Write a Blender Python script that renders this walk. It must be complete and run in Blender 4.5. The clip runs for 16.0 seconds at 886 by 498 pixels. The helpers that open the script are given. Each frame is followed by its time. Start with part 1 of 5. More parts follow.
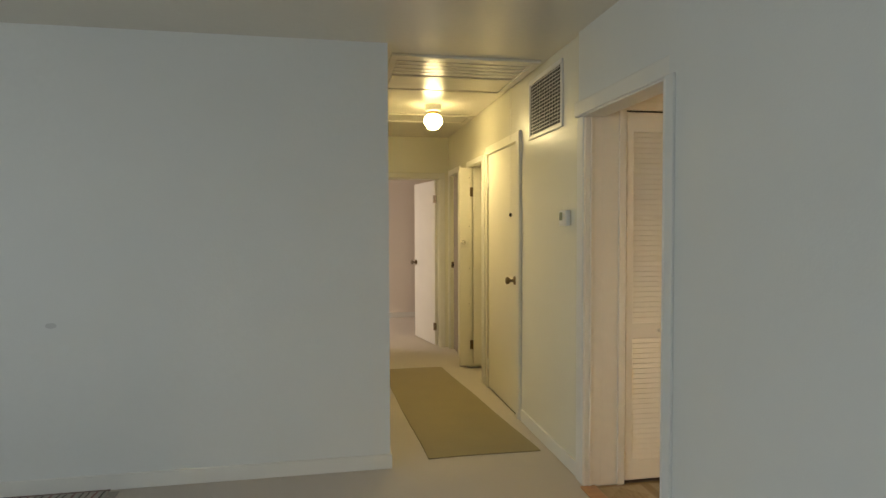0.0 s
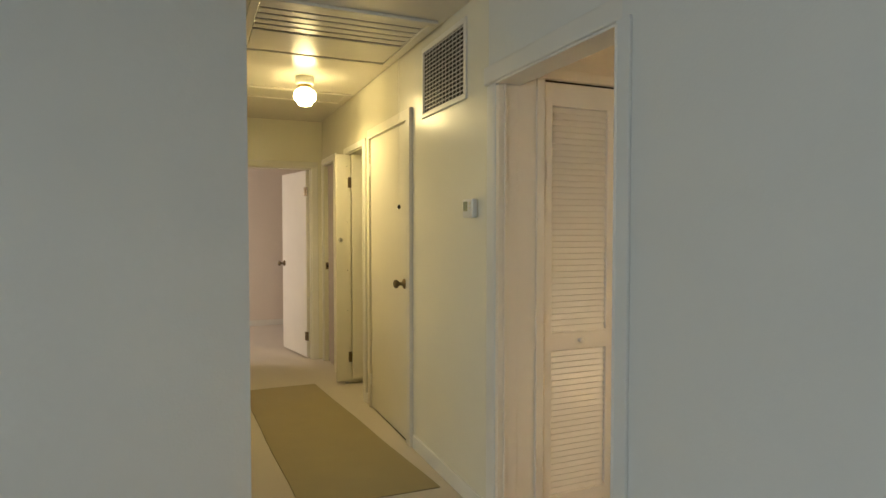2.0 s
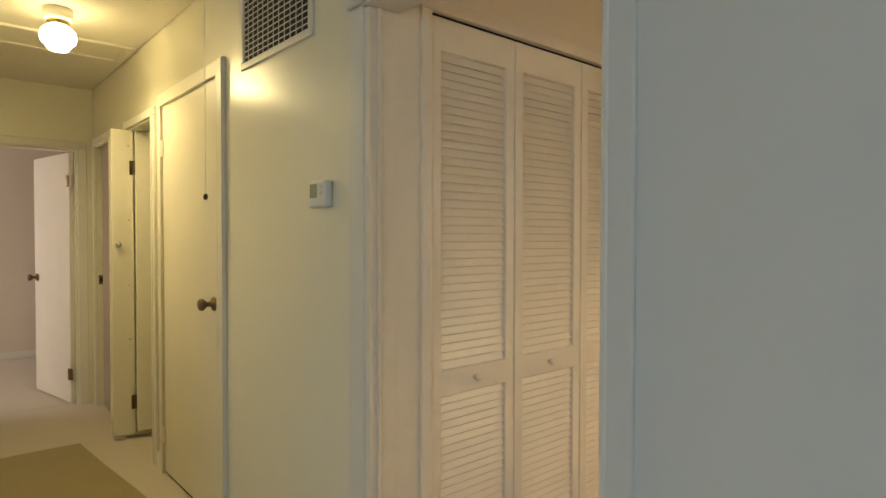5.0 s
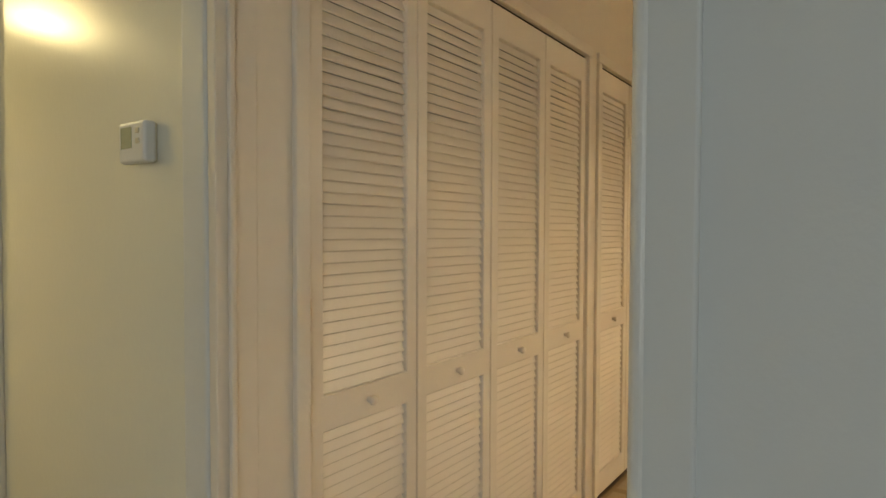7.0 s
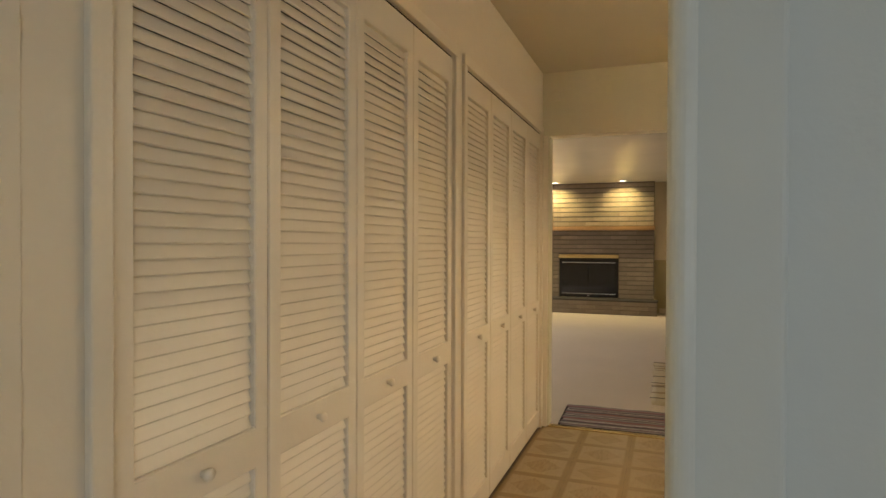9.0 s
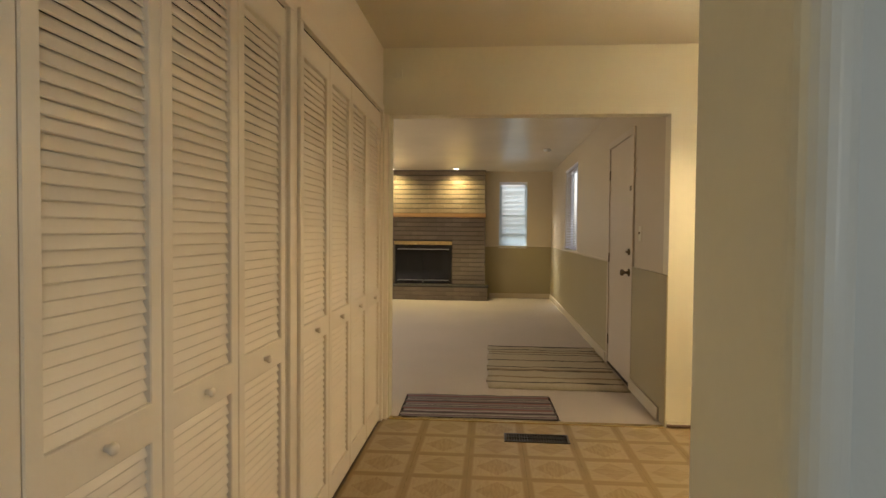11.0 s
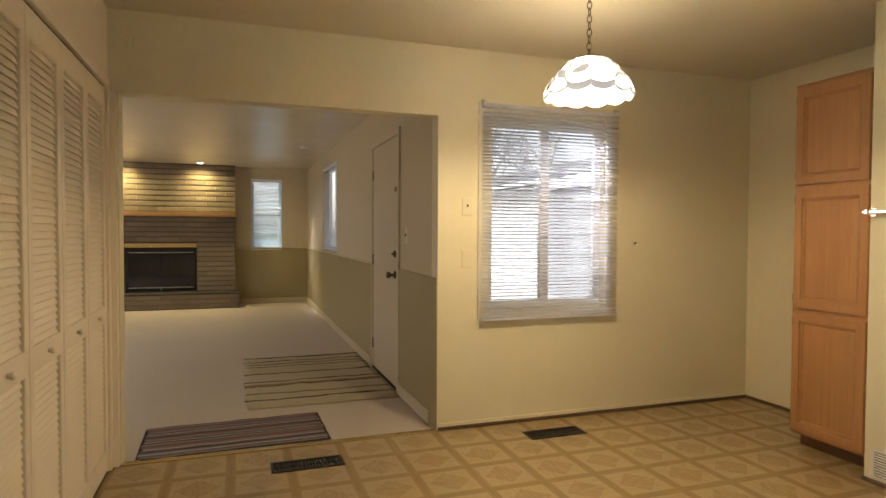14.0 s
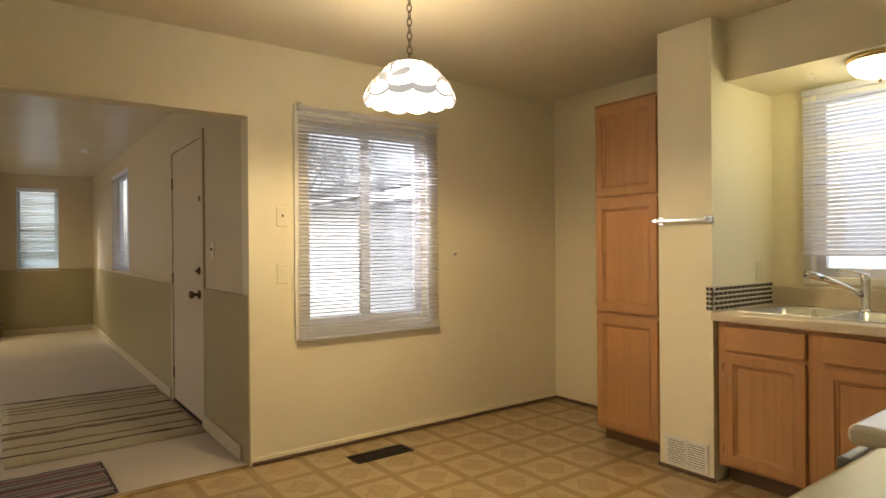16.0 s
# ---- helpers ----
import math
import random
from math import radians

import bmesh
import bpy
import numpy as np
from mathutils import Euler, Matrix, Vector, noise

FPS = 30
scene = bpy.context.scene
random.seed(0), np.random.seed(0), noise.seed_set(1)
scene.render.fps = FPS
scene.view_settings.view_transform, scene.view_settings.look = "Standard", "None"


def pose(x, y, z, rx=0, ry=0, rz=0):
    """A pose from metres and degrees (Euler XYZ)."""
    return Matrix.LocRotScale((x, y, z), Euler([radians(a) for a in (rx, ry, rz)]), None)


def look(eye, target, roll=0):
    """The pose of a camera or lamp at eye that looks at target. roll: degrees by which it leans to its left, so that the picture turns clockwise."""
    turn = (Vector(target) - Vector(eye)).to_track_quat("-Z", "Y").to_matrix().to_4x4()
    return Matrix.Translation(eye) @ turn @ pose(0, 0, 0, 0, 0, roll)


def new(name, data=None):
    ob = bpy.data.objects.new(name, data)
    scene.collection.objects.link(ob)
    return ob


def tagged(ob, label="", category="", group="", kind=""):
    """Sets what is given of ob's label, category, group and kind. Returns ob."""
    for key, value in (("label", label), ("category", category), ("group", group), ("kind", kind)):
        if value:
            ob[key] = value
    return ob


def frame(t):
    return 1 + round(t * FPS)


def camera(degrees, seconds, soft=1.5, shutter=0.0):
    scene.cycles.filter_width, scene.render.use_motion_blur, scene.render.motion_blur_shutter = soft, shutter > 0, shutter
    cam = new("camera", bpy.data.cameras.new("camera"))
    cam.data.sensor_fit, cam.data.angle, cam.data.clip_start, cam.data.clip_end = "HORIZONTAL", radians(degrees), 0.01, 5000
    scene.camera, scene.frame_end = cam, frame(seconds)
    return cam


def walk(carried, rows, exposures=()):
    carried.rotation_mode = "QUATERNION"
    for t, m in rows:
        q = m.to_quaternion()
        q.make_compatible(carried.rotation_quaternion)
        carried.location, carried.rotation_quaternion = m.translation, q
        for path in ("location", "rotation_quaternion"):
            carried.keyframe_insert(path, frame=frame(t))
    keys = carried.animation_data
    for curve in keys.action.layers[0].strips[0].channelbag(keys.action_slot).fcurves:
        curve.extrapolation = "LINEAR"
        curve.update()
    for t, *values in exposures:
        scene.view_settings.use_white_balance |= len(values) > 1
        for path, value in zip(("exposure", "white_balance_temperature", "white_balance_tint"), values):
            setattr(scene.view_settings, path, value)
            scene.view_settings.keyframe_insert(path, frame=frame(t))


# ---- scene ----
cam = camera(73.3, 16.0)
PATH = [
    (0, (-0.001, 0.222, 1.4), (0.364, 2.187, 1.331), -0.2),
    (0.5, (0.002, 0.399, 1.374), (0.486, 2.339, 1.301), -0.1),
    (1, (0.003, 0.56, 1.358), (0.592, 2.47, 1.288), 0.2),
    (1.5, (0.034, 0.736, 1.362), (0.722, 2.612, 1.289), 0.1),
    (2, (0.085, 0.896, 1.36), (0.864, 2.737, 1.292), 0.0),
    (2.5, (0.14, 1.07, 1.342), (1.007, 2.871, 1.274), 0.1),
    (3, (0.177, 1.217, 1.346), (1.133, 2.973, 1.291), 0.3),
    (5.5, (0.391, 1.864, 1.307), (1.787, 3.295, 1.266), 0.0),
    (6, (0.45, 1.971, 1.295), (1.928, 3.318, 1.254), -0.1),
    (6.5, (0.549, 2.075, 1.278), (2.104, 3.332, 1.226), -0.2),
    (7, (0.649, 2.18, 1.265), (2.273, 3.347, 1.207), 0.2),
    (7.5, (0.714, 2.266, 1.267), (2.407, 3.33, 1.226), 0.7),
    (8, (0.768, 2.308, 1.28), (2.52, 3.271, 1.257), 0.7),
    (8.5, (0.817, 2.353, 1.279), (2.634, 3.189, 1.267), 0.4),
    (11, (1.095, 2.486, 1.255), (3.087, 2.645, 1.196), 0.5),
    (11.5, (1.147, 2.503, 1.261), (3.147, 2.527, 1.236), 0.4),
    (12, (1.206, 2.514, 1.262), (3.203, 2.413, 1.253), 0.2),
    (12.5, (1.266, 2.519, 1.267), (3.254, 2.293, 1.253), 0.0),
    (13, (1.321, 2.531, 1.27), (3.288, 2.171, 1.238), 0.1),
    (13.5, (1.373, 2.546, 1.272), (3.309, 2.047, 1.226), 0.3),
    (14, (1.414, 2.553, 1.277), (3.304, 1.901, 1.221), 0.3),
    (14.5, (1.476, 2.543, 1.273), (3.308, 1.744, 1.206), 0.2),
    (15, (1.536, 2.525, 1.261), (3.302, 1.589, 1.205), 0.0),
    (15.5, (1.568, 2.507, 1.259), (3.26, 1.442, 1.228), -0.3),
    (16, (1.593, 2.481, 1.254), (3.203, 1.294, 1.249), -0.5),
]
walk(cam, [(t, look(eye, target, roll)) for t, eye, target, roll in PATH], ((0, 1.06), (3.0, 1.10), (6.0, 1.00), (8.5, 0.92), (11.0, 0.82), (12.5, 0.70), (16, 0.66)))

# ---------------------------------------------------------------- light
world = bpy.data.worlds.new("World")
scene.world = world
world.use_nodes = True
wn = world.node_tree
sky = wn.nodes.new("ShaderNodeTexSky")
sky.sky_type = "NISHITA"
sky.sun_disc = False
sky.sun_elevation = radians(36)
sky.sun_rotation = radians(53)
sky.air_density, sky.dust_density, sky.ozone_density = 1.0, 3.0, 1.2
wn.nodes["Background"].inputs[1].default_value = 0.15
pale = wn.nodes.new("ShaderNodeHueSaturation")
pale.inputs["Saturation"].default_value = 0.35
wn.links.new(sky.outputs[0], pale.inputs["Color"])
wn.links.new(pale.outputs[0], wn.nodes["Background"].inputs[0])


def lamp(name, kind, m, energy, colour, **kw):
    data = bpy.data.lights.new(name, kind)
    data.energy, data.color = energy, colour
    for k, v in kw.items():
        if k == "size":
            data.shape, data.size, data.size_y = "RECTANGLE", v[0], v[1]
        elif k == "radius":
            data.shadow_soft_size = v
        elif k == "angle":
            data.angle = radians(v)
        elif k == "cone":
            data.spot_size, data.spot_blend = radians(v[0]), v[1]
    ob = new(name, data)
    ob.matrix_world = m
    return ob


WARM = (1.0, 0.74, 0.40)
lamp("sun", "SUN", look((0, 0, 10), (-8.0, -6.0, 2.8)), 3.4, (1.0, 0.98, 0.96), angle=30)
# daylight in window openings; all but the sink window are added out of view
lamp("unseen_living_window_light", "AREA", look((-4.12, -0.6, 1.45), (0, -0.4, 1.3)), 28, (0.80, 0.91, 1.0), size=(2.6, 1.3))
lamp("unseen_bedroom_window_light", "AREA", look((-1.95, 8.5, 1.5), (0, 8.5, 1.2)), 17, (1.0, 0.84, 0.74), size=(1.1, 1.2))
lamp("unseen_family_window_light", "AREA", look((9.0, 6.45, 1.5), (9.0, 4.0, 1.0)), 20, (1.0, 0.86, 0.73), size=(2.6, 1.4))
lamp("sink_window_light", "AREA", look((2.50, -1.32, 1.58), (2.50, 0, 1.58)), 2.0, (0.93, 0.97, 1.0), size=(1.1, 1.02))
# lamps
lamp("pendant_bulb", "POINT", pose(3.873, 0.980, 1.964), 24, WARM, radius=0.04)
# spot under the glowing globe, added to brighten hall floor and walls
lamp("hall_globe_spot", "SPOT", look((0.860, 5.30, 2.235), (0.860, 5.30, 0.0)), 20, (1.0, 0.79, 0.36), radius=0.05, cone=(176, 0.6))
lamp("sink_bulb", "POINT", pose(2.62, -0.83, 2.015), 7, (1.0, 0.86, 0.42), radius=0.05)
for yy in (3.13, 4.33):
    lamp("can_bulb", "SPOT", look((12.0, yy, 2.385), (12.10, yy, 1.2)), 60, (1.0, 0.80, 0.34), radius=0.04, cone=(150, 1.0))

# ---------------------------------------------------------------- materials


def material(name):
    m = bpy.data.materials.new(name)
    m.use_nodes = True
    return m, m.node_tree.nodes, m.node_tree.links, m.node_tree.nodes["Principled BSDF"]


def mixed(nodes, links, fac, a, b):
    mix = nodes.new("ShaderNodeMix")
    mix.data_type = "RGBA"
    for sock, val in ((mix.inputs[0], fac), (mix.inputs[6], a), (mix.inputs[7], b)):
        if isinstance(val, bpy.types.NodeSocket):
            links.new(val, sock)
        elif isinstance(val, (int, float)):
            sock.default_value = val
        else:
            sock.default_value = (*val, 1) if len(val) == 3 else val
    return mix.outputs[2]


def noise_tex(nodes, links, coord, scale, detail=3.0, stretch=None):
    tex = nodes.new("ShaderNodeTexNoise")
    tex.inputs["Scale"].default_value = scale
    tex.inputs["Detail"].default_value = detail
    if stretch:
        mp = nodes.new("ShaderNodeMapping")
        mp.inputs["Scale"].default_value = stretch
        links.new(coord, mp.inputs[0])
        coord = mp.outputs[0]
    links.new(coord, tex.inputs["Vector"])
    return tex.outputs["Fac"]


def ramp(nodes, links, fac, a, b):
    r = nodes.new("ShaderNodeMapRange")
    r.inputs[1].default_value, r.inputs[2].default_value = a, b
    links.new(fac, r.inputs[0])
    return r.outputs[0]


def surface(name, colour, rough=0.5, metal=0.0, vary=0.06, scale=3.0, bump=0.0, bump_scale=200.0, stain=None, stretch=None, coat=0.0):
    """Paint, plastic, metal: large mottling, fine grain and relief."""
    m, n, l, b = material(name)
    co = n.new("ShaderNodeTexCoord").outputs["Object"]
    big = noise_tex(n, l, co, scale, 4.0, stretch)
    fine = noise_tex(n, l, co, scale * 28, 2.0, stretch)
    dark = tuple(c * (1 - 2 * vary) for c in colour)
    light = tuple(min(1, c * (1 + vary)) for c in colour)
    col = mixed(n, l, ramp(n, l, big, 0.25, 0.75), dark, light)
    col = mixed(n, l, ramp(n, l, fine, 0.3, 0.9), col, tuple(c * (1 - vary) for c in colour))
    if stain:
        spots = ramp(n, l, noise_tex(n, l, co, scale * 0.7, 6.0), 0.62, 0.8)
        col = mixed(n, l, spots, col, stain)
    l.new(col, b.inputs["Base Color"])
    b.inputs["Metallic"].default_value = metal
    b.inputs["Coat Weight"].default_value = coat
    rr = n.new("ShaderNodeMapRange")
    rr.inputs[3].default_value, rr.inputs[4].default_value = rough * 0.85, min(1, rough * 1.2)
    l.new(big, rr.inputs[0])
    l.new(rr.outputs[0], b.inputs["Roughness"])
    if bump:
        bp = n.new("ShaderNodeBump")
        bp.inputs["Strength"].default_value, bp.inputs["Distance"].default_value = bump, 0.002
        l.new(noise_tex(n, l, co, bump_scale, 3.0), bp.inputs["Height"])
        l.new(bp.outputs[0], b.inputs["Normal"])
    return m


def glow(name, colour, strength, base=(0.9, 0.9, 0.88)):
    m, n, l, b = material(name)
    b.inputs["Base Color"].default_value = (*base, 1)
    b.inputs["Roughness"].default_value = 0.25
    b.inputs["Emission Color"].default_value = (*colour, 1)
    b.inputs["Emission Strength"].default_value = strength
    return m


def wood(name, light, dark, rough=0.38, axis=2, scale=1.0):
    """Straight-grained wood, the grain along the axis."""
    m, n, l, b = material(name)
    co = n.new("ShaderNodeTexCoord").outputs["Object"]
    info = n.new("ShaderNodeObjectInfo").outputs["Random"]
    add = n.new("ShaderNodeVectorMath")
    l.new(co, add.inputs[0])
    comb = n.new("ShaderNodeCombineXYZ")
    mul = n.new("ShaderNodeMath")
    mul.operation = "MULTIPLY"
    l.new(info, mul.inputs[0])
    mul.inputs[1].default_value = 7.0
    for k in range(3):
        l.new(mul.outputs[0], comb.inputs[k])
    l.new(comb.outputs[0], add.inputs[1])
    s = [38.0 * scale] * 3
    s[axis] = 1.6 * scale
    grain = noise_tex(n, l, add.outputs[0], 1.0, 5.0, s)
    s2 = [170.0 * scale] * 3
    s2[axis] = 6.0 * scale
    pores = noise_tex(n, l, add.outputs[0], 1.0, 2.0, s2)
    col = mixed(n, l, ramp(n, l, grain, 0.32, 0.68), dark, light)
    col = mixed(n, l, ramp(n, l, pores, 0.62, 0.75), col, tuple(c * 0.8 for c in dark))
    big = noise_tex(n, l, add.outputs[0], 2.2, 3.0)
    col = mixed(n, l, ramp(n, l, big, 0.35, 0.9), col, tuple((a + c) * 0.42 for a, c in zip(light, dark)))
    l.new(col, b.inputs["Base Color"])
    b.inputs["Roughness"].default_value = rough
    bp = n.new("ShaderNodeBump")
    bp.inputs["Strength"].default_value, bp.inputs["Distance"].default_value = 0.15, 0.001
    l.new(pores, bp.inputs["Height"])
    l.new(bp.outputs[0], b.inputs["Normal"])
    return m


def carpet(name, colour):
    m, n, l, b = material(name)
    co = n.new("ShaderNodeTexCoord").outputs["Object"]
    tuft = noise_tex(n, l, co, 260.0, 3.0)
    tread = noise_tex(n, l, co, 1.3, 5.0)
    col = mixed(n, l, ramp(n, l, tuft, 0.3, 0.7), tuple(c * 0.72 for c in colour), tuple(c * 1.1 for c in colour))
    col = mixed(n, l, ramp(n, l, tread, 0.42, 0.72), col, tuple(c * 0.84 for c in colour))
    l.new(col, b.inputs["Base Color"])
    b.inputs["Roughness"].default_value = 0.95
    b.inputs["Sheen Weight"].default_value = 0.25
    bp = n.new("ShaderNodeBump")
    bp.inputs["Strength"].default_value, bp.inputs["Distance"].default_value = 0.7, 0.006
    l.new(tuft, bp.inputs["Height"])
    l.new(bp.outputs[0], b.inputs["Normal"])
    return m


LIVING_WALL = surface("living_wall_paint", (0.74, 0.745, 0.71), 0.5, vary=0.025, scale=1.1, bump=0.25, bump_scale=90)
HALL_WALL = surface("hall_wall_paint", (0.82, 0.79, 0.66), 0.24, vary=0.012, scale=1.2, bump=0.22, bump_scale=55)
CLOSET_WALL = surface("closet_wall_paint", (0.87, 0.77, 0.625), 0.42, vary=0.03, scale=1.0, bump=0.2, bump_scale=85)
KITCHEN_WALL = surface("kitchen_wall_paint", (0.80, 0.74, 0.56), 0.45, vary=0.03, scale=1.0, bump=0.25, bump_scale=85)
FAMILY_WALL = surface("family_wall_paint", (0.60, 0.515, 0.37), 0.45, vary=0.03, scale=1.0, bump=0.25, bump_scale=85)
WAINSCOT = surface("olive_wainscot_paint", (0.37, 0.31, 0.17), 0.45, vary=0.04, scale=1.2, bump=0.2, bump_scale=60)
CEILING = surface("ceiling_gloss_paint", (0.80, 0.76, 0.66), 0.24, vary=0.03, scale=1.3, bump=0.3, bump_scale=30)
TRIM = surface("white_trim_paint", (0.78, 0.76, 0.70), 0.33, vary=0.03, scale=4.0, bump=0.15, bump_scale=60)
DOOR_PAINT = surface("cream_door_paint", (0.77, 0.73, 0.62), 0.34, vary=0.03, scale=2.5, bump=0.12, bump_scale=50)
LOUVER = surface("louver_paint", (0.89, 0.795, 0.655), 0.36, vary=0.03, scale=4.0, bump=0.15, bump_scale=60)
PINK_WALL = surface("bedroom_wall_paint", (0.74, 0.66, 0.58), 0.5, vary=0.03, scale=1.1, bump=0.2, bump_scale=90)
# kitchen copy of the ceiling colour, darkened to offset the pendant's light on it
KITCHEN_CEILING_DIMMED = surface("dimmed_kitchen_ceiling", (0.68, 0.61, 0.46), 0.42, vary=0.03, scale=1.3, bump=0.3, bump_scale=40)
CARPET = carpet("beige_carpet", (0.62, 0.55, 0.47))
FAMILY_CARPET = carpet("tan_family_carpet", (0.58, 0.49, 0.40))
# flat black stands in for shade inside closets and behind grilles
SHADE_BLACK = surface("painted_shade_black", (0.03, 0.028, 0.025), 0.8, vary=0.1)

# ---------------------------------------------------------------- builders


def add_box(bm, x0, x1, y0, y1, z0, z1, bevel=0.0, m=None, segments=2):
    tmp = bmesh.new()
    bmesh.ops.create_cube(tmp, size=1.0)
    for v in tmp.verts:
        v.co = Vector((x0 + (v.co.x + 0.5) * (x1 - x0), y0 + (v.co.y + 0.5) * (y1 - y0), z0 + (v.co.z + 0.5) * (z1 - z0)))
    if bevel:
        bmesh.ops.bevel(tmp, geom=tmp.edges[:], offset=bevel, segments=segments, profile=0.5, affect="EDGES", clamp_overlap=True)
    if m:
        bmesh.ops.transform(tmp, matrix=m, verts=tmp.verts[:])
    merge(bm, tmp)
    return bm


def merge(bm, tmp):
    me = bpy.data.meshes.new("tmp")
    tmp.to_mesh(me)
    tmp.free()
    bm.from_mesh(me)
    bpy.data.meshes.remove(me)


def box(x0, x1, y0, y1, z0, z1, bevel=0.0, segments=2):
    return add_box(bmesh.new(), x0, x1, y0, y1, z0, z1, bevel, None, segments)


def add_tube(bm, a, b, r0, r1=None, sides=16, caps=True):
    a, b = Vector(a), Vector(b)
    r1 = r0 if r1 is None else r1
    tmp = bmesh.new()
    bmesh.ops.create_cone(tmp, cap_ends=caps, segments=sides, radius1=r0, radius2=r1, depth=(b - a).length)
    turn = (b - a).to_track_quat("Z", "Y").to_matrix().to_4x4()
    bmesh.ops.transform(tmp, matrix=Matrix.Translation((a + b) / 2) @ turn, verts=tmp.verts[:])
    merge(bm, tmp)
    return bm


def tube(a, b, r0, r1=None, sides=16):
    return add_tube(bmesh.new(), a, b, r0, r1, sides)


def lathe(profile, sides=32, m=None):
    """A turned shape from (radius, height) pairs about z."""
    bm = bmesh.new()
    rings = []
    for r, z in profile:
        rings.append([bm.verts.new((r * math.cos(2 * math.pi * k / sides), r * math.sin(2 * math.pi * k / sides), z)) for k in range(sides)])
    for lo, hi in zip(rings, rings[1:]):
        for k in range(sides):
            bm.faces.new((lo[k], lo[(k + 1) % sides], hi[(k + 1) % sides], hi[k]))
    bmesh.ops.remove_doubles(bm, verts=bm.verts[:], dist=1e-5)
    bmesh.ops.recalc_face_normals(bm, faces=bm.faces[:])
    if m:
        bmesh.ops.transform(bm, matrix=m, verts=bm.verts[:])
    return bm


def sweep(points, radius, sides=10):
    """One connected tube along points, capped at both ends."""
    bm = bmesh.new()
    pts = [Vector(p) for p in points]
    rings = []
    for k, p in enumerate(pts):
        d = (pts[min(k + 1, len(pts) - 1)] - pts[max(k - 1, 0)]).normalized()
        side = d.cross(Vector((0.13, 0.21, 1.0)) if abs(d.z) < 0.9 else Vector((1, 0.1, 0))).normalized()
        up = side.cross(d)
        rings.append([bm.verts.new(p + radius * (math.cos(a) * side + math.sin(a) * up)) for a in (2 * math.pi * i / sides for i in range(sides))])
    for lo, hi in zip(rings, rings[1:]):
        for i in range(sides):
            bm.faces.new((lo[i], lo[(i + 1) % sides], hi[(i + 1) % sides], hi[i]))
    bm.faces.new(rings[0])
    bm.faces.new(rings[-1])
    bmesh.ops.recalc_face_normals(bm, faces=bm.faces[:])
    return bm


def to_mesh(bm, name, mat, smooth=False):
    me = bpy.data.meshes.new(name)
    bm.to_mesh(me)
    bm.free()
    me.materials.append(mat)
    if smooth:
        me.polygons.foreach_set("use_smooth", [True] * len(me.polygons))
    return me


def part(name, bm, mat, parent, label="", smooth=False):
    ob = new(name, to_mesh(bm, name, mat, smooth))
    ob.parent = parent
    return tagged(ob, label)


def thing(name, at, label, category, group="", turn=0.0):
    ob = new(name)
    ob.empty_display_size = 0.1
    ob.matrix_world = pose(*at, 0, 0, turn)
    return tagged(ob, label, category, group)


def setting(name, bm, mat, label, category):
    return tagged(new(name, to_mesh(bm, name, mat)), label, category, "", "structure")


def sheet(us, vs, filled, d0, d1, axes="xyz"):
    """One connected slab with holes: a grid of cells in u and v, from depth d0 to d1. axes: which of u (x), depth (y) and v (z) go to x, y, z."""
    bm = bmesh.new()
    verts = {}

    def vert(i, j, d):
        if (i, j, d) not in verts:
            uvd = {"x": us[i], "y": d1 if d else d0, "z": vs[j]}
            verts[i, j, d] = bm.verts.new([uvd[k] for k in axes])
        return verts[i, j, d]

    n, m = len(us) - 1, len(vs) - 1
    full = {(i, j) for i in range(n) for j in range(m) if filled((us[i] + us[i + 1]) / 2, (vs[j] + vs[j + 1]) / 2)}
    for i, j in full:
        for d in (0, 1):
            bm.faces.new([vert(i, j, d), vert(i + 1, j, d), vert(i + 1, j + 1, d), vert(i, j + 1, d)])
        for di, dj, e0, e1 in ((-1, 0, (0, 0), (0, 1)), (1, 0, (1, 0), (1, 1)), (0, -1, (0, 0), (1, 0)), (0, 1, (0, 1), (1, 1))):
            if (i + di, j + dj) not in full:
                p, q = (i + e0[0], j + e0[1]), (i + e1[0], j + e1[1])
                bm.faces.new([vert(*p, 0), vert(*q, 0), vert(*q, 1), vert(*p, 1)])
    bmesh.ops.recalc_face_normals(bm, faces=bm.faces[:])
    return bm


def holed(u0, u1, top, holes, d0, d1, axes):
    us = sorted({u0, u1, *(h for a in holes for h in a[:2])})
    vs = sorted({0, top, *(h for a in holes for h in a[2:])})
    return sheet(us, vs, lambda u, v: not any(a < u < b and lo < v < hi for a, b, lo, hi in holes), d0, d1, axes)


def wall_x(name, x0, x1, y0, y1, holes, mat, label, top=2.46, category="wall"):
    """A wall across x, from y0 to y1, with holes (y0, y1, z0, z1) through it."""
    return setting(name, holed(y0, y1, top, holes, x0, x1, "yxz"), mat, label, category)


def wall_y(name, y0, y1, x0, x1, holes, mat, label, top=2.46, category="wall"):
    """A wall across y, from x0 to x1, with holes (x0, x1, z0, z1) through it."""
    return setting(name, holed(x0, x1, top, holes, y0, y1, "xyz"), mat, label, category)


# ---------------------------------------------------------------- structure
CEIL = 2.46
# floors
setting("floor_living", box(-4.2, 1.34, -3.1, 7.2, -0.1, 0.0), CARPET, "beige cut-pile carpet of the living room and hall", "carpet")
setting("floor_bedroom", box(-2.0, 3.4, 7.204, 9.56, -0.1, 0.0), CARPET, "beige carpet of the bedroom", "carpet")
setting("floor_bath", box(1.344, 3.4, 5.2, 7.2, -0.1, -0.004), CARPET, "floor behind the hall doorways", "floor")
setting("floor_family", box(5.03, 12.6, 1.2, 6.6, -0.1, 0.0), FAMILY_CARPET, "beige carpet of the family room", "carpet")
